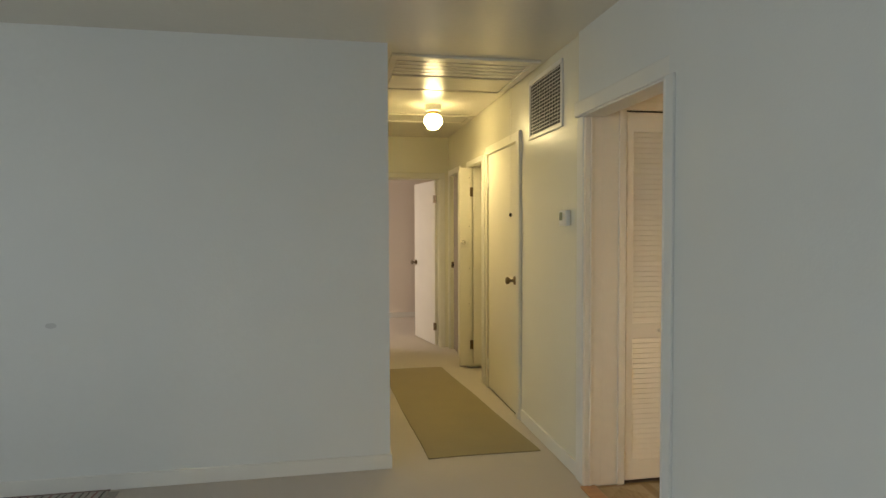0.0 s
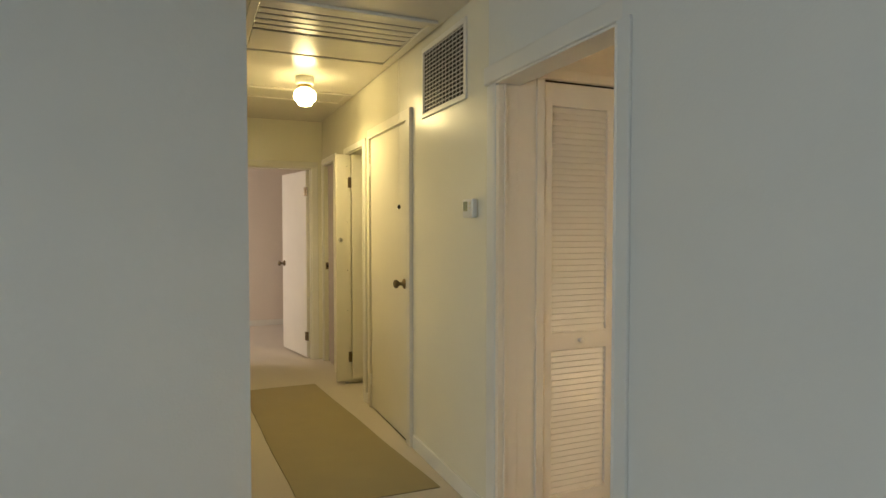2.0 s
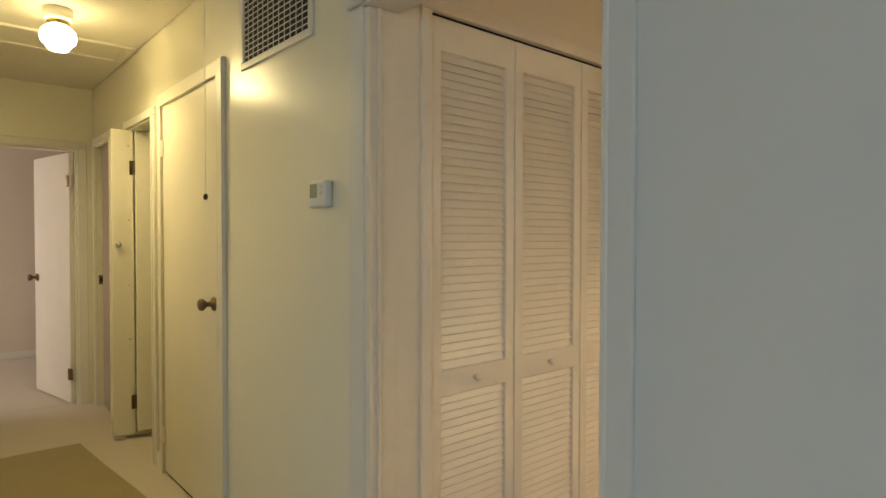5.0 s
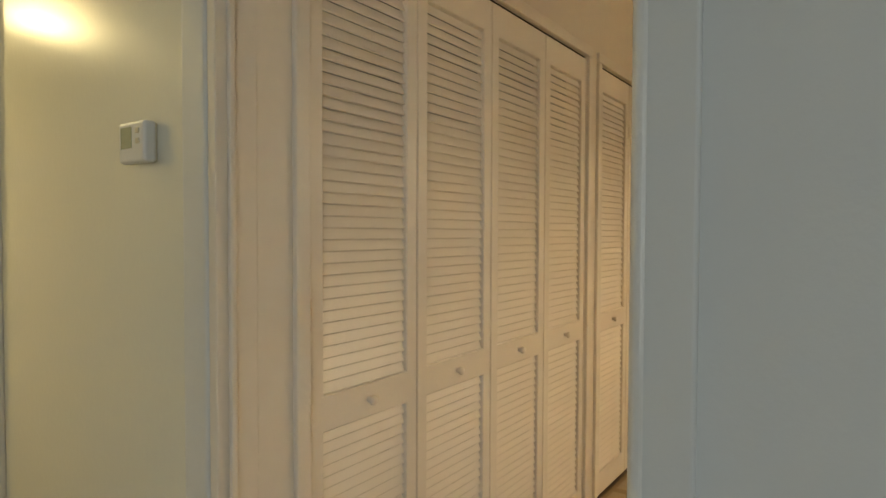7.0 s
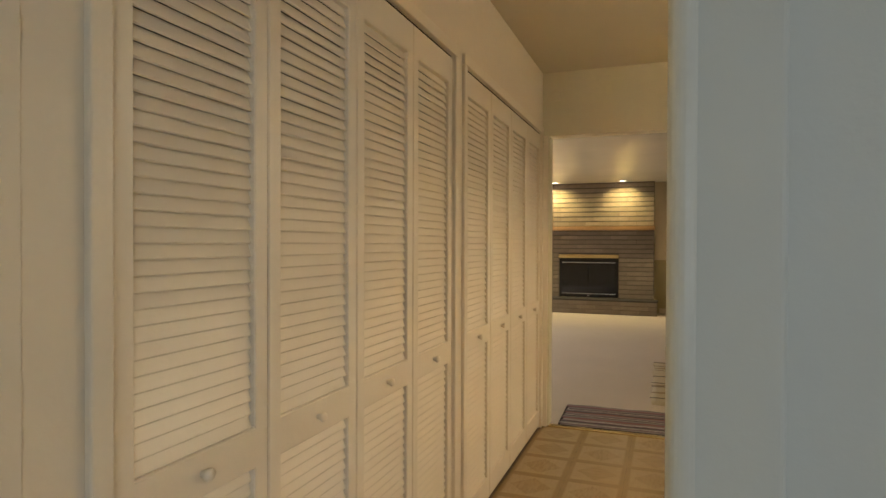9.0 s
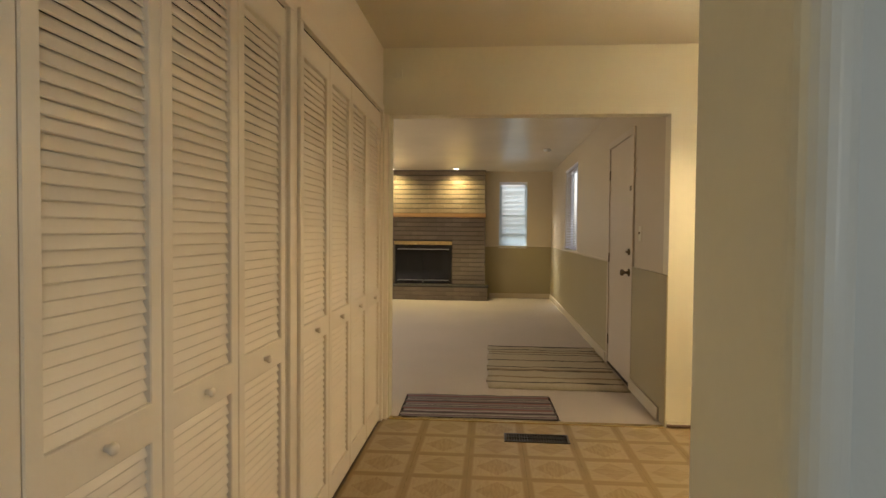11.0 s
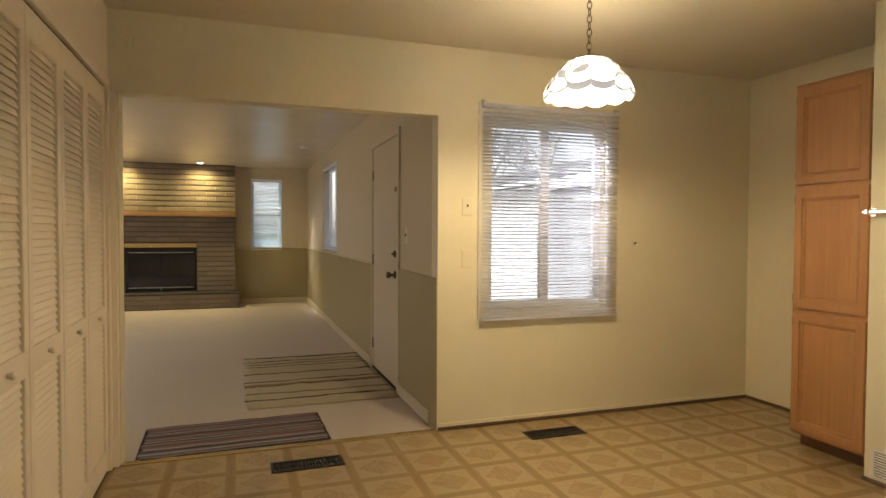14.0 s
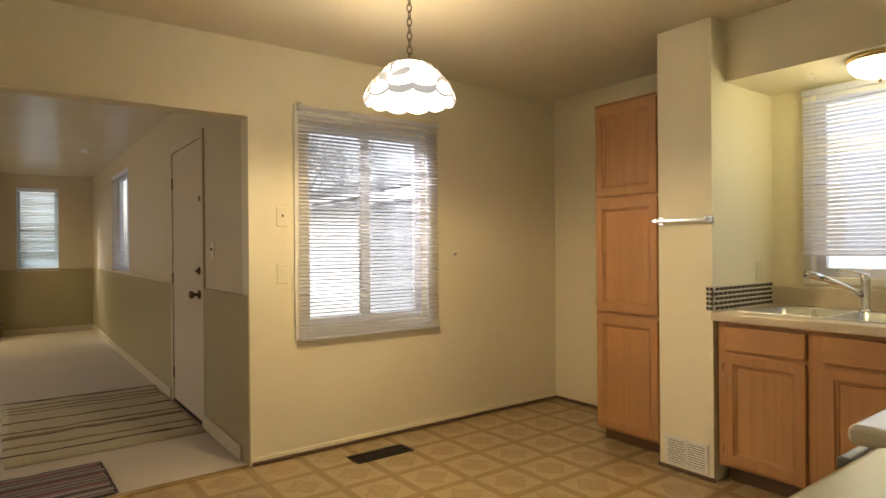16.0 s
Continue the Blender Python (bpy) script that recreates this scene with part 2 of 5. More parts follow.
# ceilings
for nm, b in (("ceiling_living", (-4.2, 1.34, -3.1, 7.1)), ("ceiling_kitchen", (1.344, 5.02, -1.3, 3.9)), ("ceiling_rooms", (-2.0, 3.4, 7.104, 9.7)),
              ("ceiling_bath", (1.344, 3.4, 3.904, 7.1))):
    setting(nm, box(*b, CEIL, CEIL + 0.1), KITCHEN_CEILING_DIMMED if nm == "ceiling_kitchen" else CEILING, "cream semi-gloss painted ceiling", "ceiling")
setting("ceiling_family", box(5.024, 12.6, 1.2, 6.6, 2.40, 2.56), CEILING, "cream glossy painted ceiling of the family room", "ceiling")

# living room and hall
wall_y("wall_living_north", 3.66, 3.78, -4.2, 0.32, [], LIVING_WALL, "pale painted living room wall")
wall_x("wall_hall_west", 0.20, 0.32, 3.78, 7.1, [], HALL_WALL, "cream painted hall wall")
wall_x("wall_living_east", 1.30, 1.385, -3.1, 2.370, [], LIVING_WALL, "pale painted wall between living room and kitchen")
wall_x("wall_doorway_head", 1.325, 1.415, 2.370, 3.30, [(2.370, 3.30, 0, 2.0)], LIVING_WALL, "painted wall over the kitchen doorway")
wall_x("wall_hall_east", 1.345, 1.455, 3.30, 7.1, [(4.42, 5.25, 0, 2.03), (5.44, 6.03, 0, 2.0), (6.47, 6.98, 0, 2.0)], HALL_WALL, "cream glossy painted hall wall with doorways")
wall_y("wall_hall_end", 7.1, 7.2, -2.0, 3.4, [(0.40, 1.235, 0, 1.985)], HALL_WALL, "cream painted end wall of the hall with a doorway")
wall_x("wall_living_west", -4.3, -4.2, -3.2, 3.78, [(-2.0, 0.8, 0.8, 2.1)], LIVING_WALL, "pale painted living room wall")
wall_y("wall_living_south", -3.2, -3.1, -4.2, 1.4, [], LIVING_WALL, "pale painted living room wall")
# bedroom
wall_y("wall_bedroom_north", 9.56, 9.66, -2.0, 3.4, [], PINK_WALL, "pinkish beige bedroom wall")
wall_x("wall_bedroom_west", -2.1, -2.0, 7.1, 9.66, [(7.9, 9.1, 0.9, 2.1)], PINK_WALL, "pinkish beige bedroom wall")
wall_x("wall_bedroom_east", 3.4, 3.5, 5.1, 9.66, [], PINK_WALL, "pinkish beige bedroom wall")
# hall closets behind the doorways
wall_y("wall_linen_north", 6.04, 6.14, 1.455, 2.1, [], HALL_WALL, "cream painted side of the linen closet")
wall_y("wall_linen_south", 5.30, 5.40, 1.455, 2.1, [], HALL_WALL, "cream painted side of the linen closet")
wall_x("wall_linen_back", 2.1, 2.2, 5.30, 6.14, [], HALL_WALL, "cream painted back of the linen closet")
wall_y("wall_bath_south", 6.20, 6.30, 1.455, 3.4, [], HALL_WALL, "painted wall of the unlit room off the hall")

# kitchen
wall_y("wall_closets", 3.205, 3.30, 1.345, 5.02, [(1.555, 3.145, 0, 2.032), (3.30, 4.945, 0, 2.032)], CLOSET_WALL, "cream kitchen wall with two closet openings")
# closet back painted black in place of the shade inside
wall_y("wall_closet_back", 3.85, 3.95, 1.455, 5.02, [], SHADE_BLACK, "back of the closets, painted black for shade")
wall_x("wall_kitchen_family", 5.02, 5.14, -1.3, 3.95, [(1.345, 3.155, 0, 2.02), (0.10, 0.99, 0.765, 2.04)], KITCHEN_WALL, "cream painted kitchen wall with window and wide opening")
wall_y("wall_kitchen_south", -1.30, -1.20, 1.385, 5.02, [(1.95, 3.06, 1.07, 2.10)], KITCHEN_WALL, "cream painted kitchen wall with a window over the sink")
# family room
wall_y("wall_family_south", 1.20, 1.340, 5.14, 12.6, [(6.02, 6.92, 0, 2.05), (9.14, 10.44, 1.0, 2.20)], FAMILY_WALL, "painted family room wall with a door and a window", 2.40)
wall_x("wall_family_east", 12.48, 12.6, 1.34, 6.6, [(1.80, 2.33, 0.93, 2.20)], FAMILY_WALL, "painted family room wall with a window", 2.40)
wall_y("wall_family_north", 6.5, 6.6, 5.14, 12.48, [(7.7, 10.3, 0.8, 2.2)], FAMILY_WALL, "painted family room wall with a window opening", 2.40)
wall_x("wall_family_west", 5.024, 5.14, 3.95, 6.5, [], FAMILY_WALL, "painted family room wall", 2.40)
SUBFLOOR = surface("brown_subfloor", (0.16, 0.10, 0.055), 0.6, vary=0.1)
setting("floor_kitchen", box(1.344, 5.026, -1.25, 3.9, -0.1, -0.006), SUBFLOOR, "brown underlay of the kitchen floor", "floor")

# ---------------------------------------------------------------- more materials
OAK = wood("oak_upright", (0.50, 0.262, 0.110), (0.42, 0.205, 0.080))
OAK_FLAT = wood("oak_lying", (0.50, 0.262, 0.110), (0.42, 0.205, 0.080), axis=0)
# toe kick colour is darkened for the shade under the cabinets
OAK_SHADED = surface("shaded_toe_kick", (0.20, 0.115, 0.060), 0.6, vary=0.1)
BROWN_BASE = wood("brown_base_strip", (0.17, 0.10, 0.055), (0.10, 0.055, 0.03), axis=1)
BRONZE = surface("aged_bronze", (0.20, 0.15, 0.09), 0.36, 0.9, vary=0.15, scale=20)
BRASS = surface("brass", (0.80, 0.62, 0.30), 0.25, 1.0, vary=0.1, scale=15)
CHROME = surface("chrome", (0.72, 0.72, 0.72), 0.13, 1.0, vary=0.03, scale=20)
STEEL = surface("brushed_steel", (0.60, 0.60, 0.58), 0.28, 1.0, vary=0.06, scale=12, stretch=(1, 12, 1))
WHITE_PLASTIC = surface("white_plastic", (0.78, 0.77, 0.73), 0.35, vary=0.03, scale=12)
IVORY = surface("ivory_plastic", (0.72, 0.66, 0.50), 0.35, vary=0.03, scale=12)
LCD = surface("grey_green_display", (0.28, 0.31, 0.22), 0.2, vary=0.05, scale=30)
BLACK = surface("black_enamel", (0.012, 0.012, 0.013), 0.25, vary=0.2, scale=8)
BLACK_GLASS = surface("smoked_glass", (0.006, 0.006, 0.007), 0.06, vary=0.2, scale=5)


def thin(name, colour, share, strength=0.0):
    """A thin sheet that lets light through: white vinyl, milk glass."""
    m, n, l, b = material(name)
    co = n.new("ShaderNodeTexCoord").outputs["Object"]
    col = mixed(n, l, noise_tex(n, l, co, 9.0, 3.0), tuple(c * 0.96 for c in colour), colour)
    l.new(col, b.inputs["Base Color"])
    b.inputs["Roughness"].default_value = 0.35
    b.inputs["Emission Color"].default_value = (*colour, 1)
    b.inputs["Emission Strength"].default_value = strength
    t = n.new("ShaderNodeBsdfTranslucent")
    l.new(col, t.inputs["Color"])
    mix = n.new("ShaderNodeMixShader")
    mix.inputs[0].default_value = share
    l.new(b.outputs[0], mix.inputs[1])
    l.new(t.outputs[0], mix.inputs[2])
    l.new(mix.outputs[0], n["Material Output"].inputs[0])
    return m


BLIND = thin("white_blind_vinyl", (0.88, 0.88, 0.94), 0.70)
# far blind's copy, tinted grey-blue to imitate dim daylight
DIMMED_BLIND = thin("dimmed_blind_vinyl", (0.60, 0.70, 0.76), 0.36)
VINYL_FRAME = surface("white_vinyl_frame", (0.78, 0.79, 0.82), 0.35, vary=0.02, scale=8)
LAMINATE = surface("beige_laminate", (0.58, 0.49, 0.37), 0.3, vary=0.06, scale=60, bump=0.05, bump_scale=300)
ENAMEL = surface("white_range_enamel", (0.80, 0.78, 0.72), 0.18, vary=0.02, scale=6, coat=0.4)
RUNNER = surface("olive_runner", (0.30, 0.245, 0.13), 0.6, vary=0.08, scale=5, bump=0.5, bump_scale=350)
REGISTER = surface("dark_bronze_register", (0.035, 0.025, 0.018), 0.45, 0.5, vary=0.15, scale=20)
FRINGE = surface("dark_fringe", (0.06, 0.045, 0.05), 0.9, vary=0.2, scale=40)


def glass(name):
    m, n, l, b = material(name)
    b.inputs["Base Color"].default_value = (1, 1, 1, 1)
    b.inputs["Roughness"].default_value = 0.02
    b.inputs["Transmission Weight"].default_value = 1.0
    b.inputs["IOR"].default_value = 1.02
    return m


PANE = glass("window_glass")


def vinyl():
    """Printed vinyl: a tan border round a pale square of marquetry, pattern centred on each tile."""
    m, n, l, b = material("marquetry_vinyl")
    co = n.new("ShaderNodeTexCoord").outputs["Object"]
    sep = n.new("ShaderNodeSeparateXYZ")
    l.new(co, sep.inputs[0])

    def calc(op, a, c=None):
        k = n.new("ShaderNodeMath")
        k.operation = op
        for sock, val in zip(k.inputs, (a, c)):
            if val is None:
                continue
            if isinstance(val, (int, float)):
                sock.default_value = val
            else:
                l.new(val, sock)
        return k.outputs[0]

    ax, ay = calc("ABSOLUTE", sep.outputs[0]), calc("ABSOLUTE", sep.outputs[1])
    border = ramp(n, l, calc("MAXIMUM", ax, ay), 0.121, 0.134)
    diag = ramp(n, l, calc("SUBTRACT", ax, ay), -0.004, 0.004)
    diamond = ramp(n, l, calc("ADD", ax, ay), 0.108, 0.114)
    info = n.new("ShaderNodeObjectInfo").outputs["Random"]
    shift = n.new("ShaderNodeCombineXYZ")
    for k in range(3):
        l.new(calc("MULTIPLY", info, 9.0 + k), shift.inputs[k])
    add = n.new("ShaderNodeVectorMath")
    l.new(co, add.inputs[0])
    l.new(shift.outputs[0], add.inputs[1])
    rot = n.new("ShaderNodeMapping")
    rot.inputs["Rotation"].default_value = (0, 0, radians(45))
    rot.inputs["Scale"].default_value = (14, 75, 1)
    l.new(add.outputs[0], rot.inputs[0])
    g1 = noise_tex(n, l, rot.outputs[0], 1.0, 4.0)
    rot2 = n.new("ShaderNodeMapping")
    rot2.inputs["Rotation"].default_value = (0, 0, radians(-45))
    rot2.inputs["Scale"].default_value = (14, 75, 1)
    l.new(add.outputs[0], rot2.inputs[0])
    g2 = noise_tex(n, l, rot2.outputs[0], 1.0, 4.0)
    pale, mid, tan = (0.37, 0.268, 0.137), (0.318, 0.224, 0.110), (0.280, 0.192, 0.092)
    grain = mixed(n, l, diag, g1, g2)
    inner = mixed(n, l, ramp(n, l, grain, 0.38, 0.62), mid, pale)
    corner = mixed(n, l, ramp(n, l, grain, 0.3, 0.75), pale, (0.425, 0.320, 0.174))
    col = mixed(n, l, diamond, inner, corner)
    wide = noise_tex(n, l, add.outputs[0], 9.0, 4.0)
    band = mixed(n, l, ramp(n, l, wide, 0.3, 0.7), tan, tuple(c * 1.12 for c in tan))
    col = mixed(n, l, border, col, band)
    dirt = noise_tex(n, l, add.outputs[0], 3.0, 5.0)
    col = mixed(n, l, ramp(n, l, dirt, 0.62, 1.3), col, (0.22, 0.145, 0.068))
    l.new(col, b.inputs["Base Color"])
    rr = n.new("ShaderNodeMapRange")
    rr.inputs[3].default_value, rr.inputs[4].default_value = 0.17, 0.28
    l.new(wide, rr.inputs[0])
    l.new(rr.outputs[0], b.inputs["Roughness"])
    bp = n.new("ShaderNodeBump")
    bp.inputs["Strength"].default_value, bp.inputs["Distance"].default_value = 0.12, 0.002
    l.new(wide, bp.inputs["Height"])
    l.new(bp.outputs[0], b.inputs["Normal"])
    return m


VINYL = vinyl()


def stripes(name, stops, waver, period):
    """A woven rag rug: bands of colour across its width, along the local y axis."""
    m, n, l, b = material(name)
    co = n.new("ShaderNodeTexCoord").outputs["Object"]
    sep = n.new("ShaderNodeSeparateXYZ")
    l.new(co, sep.inputs[0])
    wob = noise_tex(n, l, co, 6.0, 3.0, (1, 0.6, 1))
    k = n.new("ShaderNodeMath")
    k.operation = "MULTIPLY_ADD"
    l.new(wob, k.inputs[0])
    k.inputs[1].default_value = waver
    l.new(sep.outputs[0], k.inputs[2])
    d = n.new("ShaderNodeMath")
    d.operation = "DIVIDE"
    l.new(k.outputs[0], d.inputs[0])
    d.inputs[1].default_value = period
    f = n.new("ShaderNodeMath")
    f.operation = "FRACT"
    l.new(d.outputs[0], f.inputs[0])
    cr = n.new("ShaderNodeValToRGB")
    cr.color_ramp.interpolation = "CONSTANT"
    els = cr.color_ramp.elements
    while len(els) < len(stops):
        els.new(0.5)
    for e, (p, c) in zip(els, stops):
        e.position, e.color = p, (*c, 1)
    l.new(f.outputs[0], cr.inputs[0])
    weave = noise_tex(n, l, co, 150.0, 2.0, (1, 0.35, 1))
    col = mixed(n, l, ramp(n, l, weave, 0.45, 1.3), cr.outputs[0], (0.16, 0.13, 0.11))
    l.new(col, b.inputs["Base Color"])
    b.inputs["Roughness"].default_value = 0.95
    bp = n.new("ShaderNodeBump")
    bp.inputs["Strength"].default_value, bp.inputs["Distance"].default_value = 0.8, 0.005
    l.new(weave, bp.inputs["Height"])
    l.new(bp.outputs[0], b.inputs["Normal"])
    return m


def brick_material():
    m, n, l, b = material("roman_brick")
    co = n.new("ShaderNodeTexCoord").outputs["Object"]
    info = n.new("ShaderNodeObjectInfo").outputs["Random"]
    cr = n.new("ShaderNodeValToRGB")
    for e, (p, c) in zip((cr.color_ramp.elements[0], cr.color_ramp.elements[1]), ((0.0, (0.19, 0.145, 0.10, 1)), (1.0, (0.29, 0.235, 0.17, 1)))):
        e.position, e.color = p, c
    l.new(info, cr.inputs[0])
    grit = noise_tex(n, l, co, 60.0, 4.0)
    col = mixed(n, l, ramp(n, l, grit, 0.35, 0.75), cr.outputs[0], (0.17, 0.135, 0.10))
    l.new(col, b.inputs["Base Color"])
    b.inputs["Roughness"].default_value = 0.75
    bp = n.new("ShaderNodeBump")
    bp.inputs["Strength"].default_value, bp.inputs["Distance"].default_value = 0.5, 0.004
    l.new(grit, bp.inputs["Height"])
    l.new(bp.outputs[0], b.inputs["Normal"])
    return m


BRICK = brick_material()
MORTAR = surface("dark_mortar", (0.10, 0.085, 0.065), 0.9, vary=0.15, scale=20, bump=0.4)
BULB = glow("lit_globe_glass", (1.0, 0.79, 0.36), 12.0)
SHADE = thin("lit_stained_glass", (0.97, 0.88, 0.70), 0.4, 13.0)
SINK_GLASS = glow("lit_dome_glass", (1.0, 0.93, 0.62), 3.4)
CAN_GLOW = glow("lit_can_lens", (1.0, 0.9, 0.66), 9.0)
LEAD = surface("lead_came", (0.16, 0.14, 0.14), 0.5, 0.6, vary=0.1, scale=30)
GREY_GLASS = glow("grey_shade_glass", (0.9, 0.86, 0.84), 0.30, (0.42, 0.41, 0.41))

# ---------------------------------------------------------------- trim


def casing_x(name, x_face, out, y0, y1, top, width, mat=TRIM, head=True):
    """Door casing on a wall across x: two legs and a head; out is -1 or +1."""
    a, b = sorted((x_face, x_face + out * 0.018))
    bm = bmesh.new()
    for lo, hi in ((y0 - width, y0), (y1, y1 + width)):
        add_box(bm, a, b, lo, hi, 0.0, top, 0.004)
        mid = x_face + out * 0.018
        c, d = sorted((mid - out * 0.002, mid + out * 0.006))
        inner = hi - 0.018 if hi == y0 else lo
        add_box(bm, c, d, inner, inner + 0.018, 0.0, top, 0.003)
    if head:
        add_box(bm, a, b, y0 - width, y1 + width, top + 0.001, top + width, 0.004)
    return setting(name, bm, mat, "white painted door casing", "door casing")


# kitchen doorway: casing on the living side, jamb lining, casing on the kitchen side
bm = bmesh.new()
add_box(bm, 1.2865, 1.3005, 2.322, 2.385, 0, 1.995, 0.004, None, 3)
setting("trim_doorway_south", bm, LIVING_WALL, "white painted casing of the kitchen doorway", "door casing")
bm = bmesh.new()
add_box(bm, 1.320, 1.346, 3.229, 3.314, 0, 2.0, 0.008, None, 4)
setting("trim_doorway_north", bm, TRIM, "white painted casing of the kitchen doorway", "door casing")
bm = bmesh.new()
add_box(bm, 1.304, 1.326, 2.322, 3.314, 2.001, 2.080, 0.008, None, 4)
setting("trim_doorway_head", bm, TRIM, "white painted head casing of the kitchen doorway", "door casing")
bm = bmesh.new()
add_box(bm, 1.284, 1.386, 2.3705, 2.3925, 0, 1.988, 0.0105, None, 6)
add_box(bm, 1.3862, 1.397, 2.31, 2.384, 0, 2.06, 0.005)
setting("trim_doorway_jamb", bm, TRIM, "white painted jamb lining of the kitchen doorway", "door jamb")
bm = bmesh.new()
add_box(bm, 1.3235, 1.420, 3.2015, 3.228, 0, 1.988, 0.003)
add_box(bm, 1.348, 1.362, 3.190, 3.2013, 0, 1.988, 0.003)
setting("trim_doorway_jamb_north", bm, CLOSET_WALL, "cream painted jamb lining of the kitchen doorway", "door jamb")
setting("trim_doorway_lining", box(1.308, 1.43, 2.393, 3.2005, 1.989, 2.0, 0.003), TRIM, "white painted head lining of the kitchen doorway", "door jamb")
# thresholds
setting("trim_threshold", box(1.30, 1.385, 2.392, 3.20, -0.005, 0.010, 0.004), OAK_FLAT, "worn wooden threshold strip of the kitchen doorway", "threshold")
setting("trim_metal_strip", box(4.995, 5.04, 1.36, 3.15, -0.004, 0.009, 0.003), BRASS, "brass carpet edging strip", "threshold")

# hall doorways
casing_x("trim_hall_door", 1.345, -1, 4.42, 5.25, 2.035, 0.07, DOOR_PAINT)
casing_x("trim_linen", 1.345, -1, 5.44, 6.03, 2.01, 0.05)
casing_x("trim_bath", 1.345, -1, 6.47, 6.98, 2.01, 0.055)
bm = bmesh.new()
for a, b in ((0.345, 0.40), (1.235, 1.30)):
    add_box(bm, a, b, 7.082, 7.101, 0, 1.985, 0.004)
add_box(bm, 0.345, 1.30, 7.082, 7.101, 1.986, 2.045, 0.004)
add_box(bm, 1.222, 1.236, 7.10, 7.2, 0, 1.97, 0.003)
add_box(bm, 0.40, 1.236, 7.102, 7.2, 1.972, 1.986, 0.003)
setting("trim_bedroom_door", bm, TRIM, "white painted casing of the bedroom doorway", "door casing")


def baseboard(name, x0, x1, y0, y1, h=0.085, mat=TRIM, label="white painted baseboard"):
    bm = box(x0, x1, y0, y1, 0.0, h, 0.004)
    return setting(name, bm, mat, label, "baseboard")


baseboard("baseboard_living_north", -4.2, 0.33, 3.648, 3.661)
baseboard("baseboard_hall_corner", 0.319, 0.332, 3.662, 7.08)
baseboard("baseboard_living_east", 1.288, 1.301, -3.1, 2.317)
baseboard("baseboard_hall_a", 1.332, 1.346, 3.323, 4.33)
baseboard("baseboard_hall_b", 1.332, 1.346, 5.312, 5.388)
baseboard("baseboard_hall_c", 1.332, 1.346, 6.082, 6.413)
baseboard("baseboard_bedroom", -2.0, 3.4, 9.548, 9.561, 0.08)
baseboard("baseboard_family_south", 6.98, 12.48, 1.354, 1.368, 0.09, FAMILY_WALL, "painted baseboard")
baseboard("baseboard_family_door", 5.145, 5.96, 1.354, 1.368, 0.09, FAMILY_WALL, "painted baseboard")
baseboard("baseboard_family_east", 12.452, 12.465, 1.37, 2.50, 0.09, FAMILY_WALL, "painted baseboard")
for nm, b in (("baseboard_kitchen_east", (5.006, 5.021, -1.2, 1.34)), ("baseboard_kitchen_south", (4.28, 5.005, -1.201, -1.186)), ("baseboard_pier", (3.27, 3.61, -0.531, -0.517))):
    bm = box(*b, 0.0, 0.022, 0.006)
    setting(nm, bm, BROWN_BASE, "dark brown base shoe strip", "baseboard")
baseboard("baseboard_kitchen_rubber", 5.012, 5.021, -1.19, 1.34, 0.045, KITCHEN_WALL, "cream painted baseboard")

# wainscot and chair rail of the family room
for nm, b in (("wainscot_south", (5.022, 5.965, 1.339, 1.354)), ("wainscot_south_far", (6.975, 12.466, 1.339, 1.354)), ("wainscot_east", (12.466, 12.481, 1.354, 2.588))):
    setting(nm, box(*b, 0.0, 0.985, 0.003), WAINSCOT, "olive painted lower wall panelling", "wainscot")
for nm, b in (("chair_rail_south", (6.975, 12.466, 1.352, 1.362)), ("chair_rail_east", (12.456, 12.4655, 1.354, 2.588))):
    setting(nm, box(*b, 0.975, 0.995, 0.003), FAMILY_WALL, "painted chair rail", "chair rail")

# ---------------------------------------------------------------- doors


def knob_bm(m, r=0.027):
    """A round door knob with rose, along local z."""
    return lathe([(0.0, 0.0), (0.032, 0.0), (0.033, 0.004), (0.028, 0.010), (0.012, 0.014), (0.011, 0.034), (0.016, 0.040), (r, 0.052), (r + 0.001, 0.060), (r * 0.86, 0.070), (r * 0.5, 0.074), (0.0, 0.075)], 24, m)


def hinge_part(parent, x, y, z, turn, mat=BRONZE, h=0.09):
    bm = add_tube(bmesh.new(), (0, 0, -h / 2), (0, 0, h / 2), 0.007, 0.007, 10)
    add_box(bm, 0.0, 0.026, -0.0015, 0.0015, -h / 2, h / 2)
    add_box(bm, -0.026, 0.0, -0.0015, 0.0015, -h / 2, h / 2)
    bmesh.ops.transform(bm, matrix=pose(x, y, z, 0, 0, turn), verts=bm.verts[:])
    return part("hinge", bm, mat, parent, "aged bronze hinge")


# closed flush hall door
door = thing("hall_door", (1.334, 4.42, 0.0), "closed cream flush hall door with a round knob", "door")
part("door_leaf", box(0.002, 0.038, 0.004, 0.826, 0.012, 2.025, 0.003), DOOR_PAINT, door)
part("knob", knob_bm(pose(0.002, 0.060, 1.01, 0, -90, 0)), BRONZE, door, "worn bronze round knob", True)
for z in (0.22, 1.80):
    hinge_part(door, -0.004, 0.828, z, 90, WHITE_PLASTIC)
part("lock_stile", box(-0.012, -0.0065, -0.068, -0.012, 0.0, 2.10, 0.002), DOOR_PAINT, door, "cream painted stop strip")

# pull cord beside the door
cord = thing("pull_cord", (1.318, 4.535, CEIL), "thin white pull cord with a dark bead", "pull cord")
part("cord", tube((0, 0, 0), (0, 0, -0.95), 0.0013, 0.0013, 6), WHITE_PLASTIC, cord)
part("bead", lathe([(0, -0.975), (0.008, -0.972), (0.011, -0.962), (0.008, -0.950), (0.002, -0.945), (0, -0.945)], 16), BLACK, cord, "black wooden bead", True)

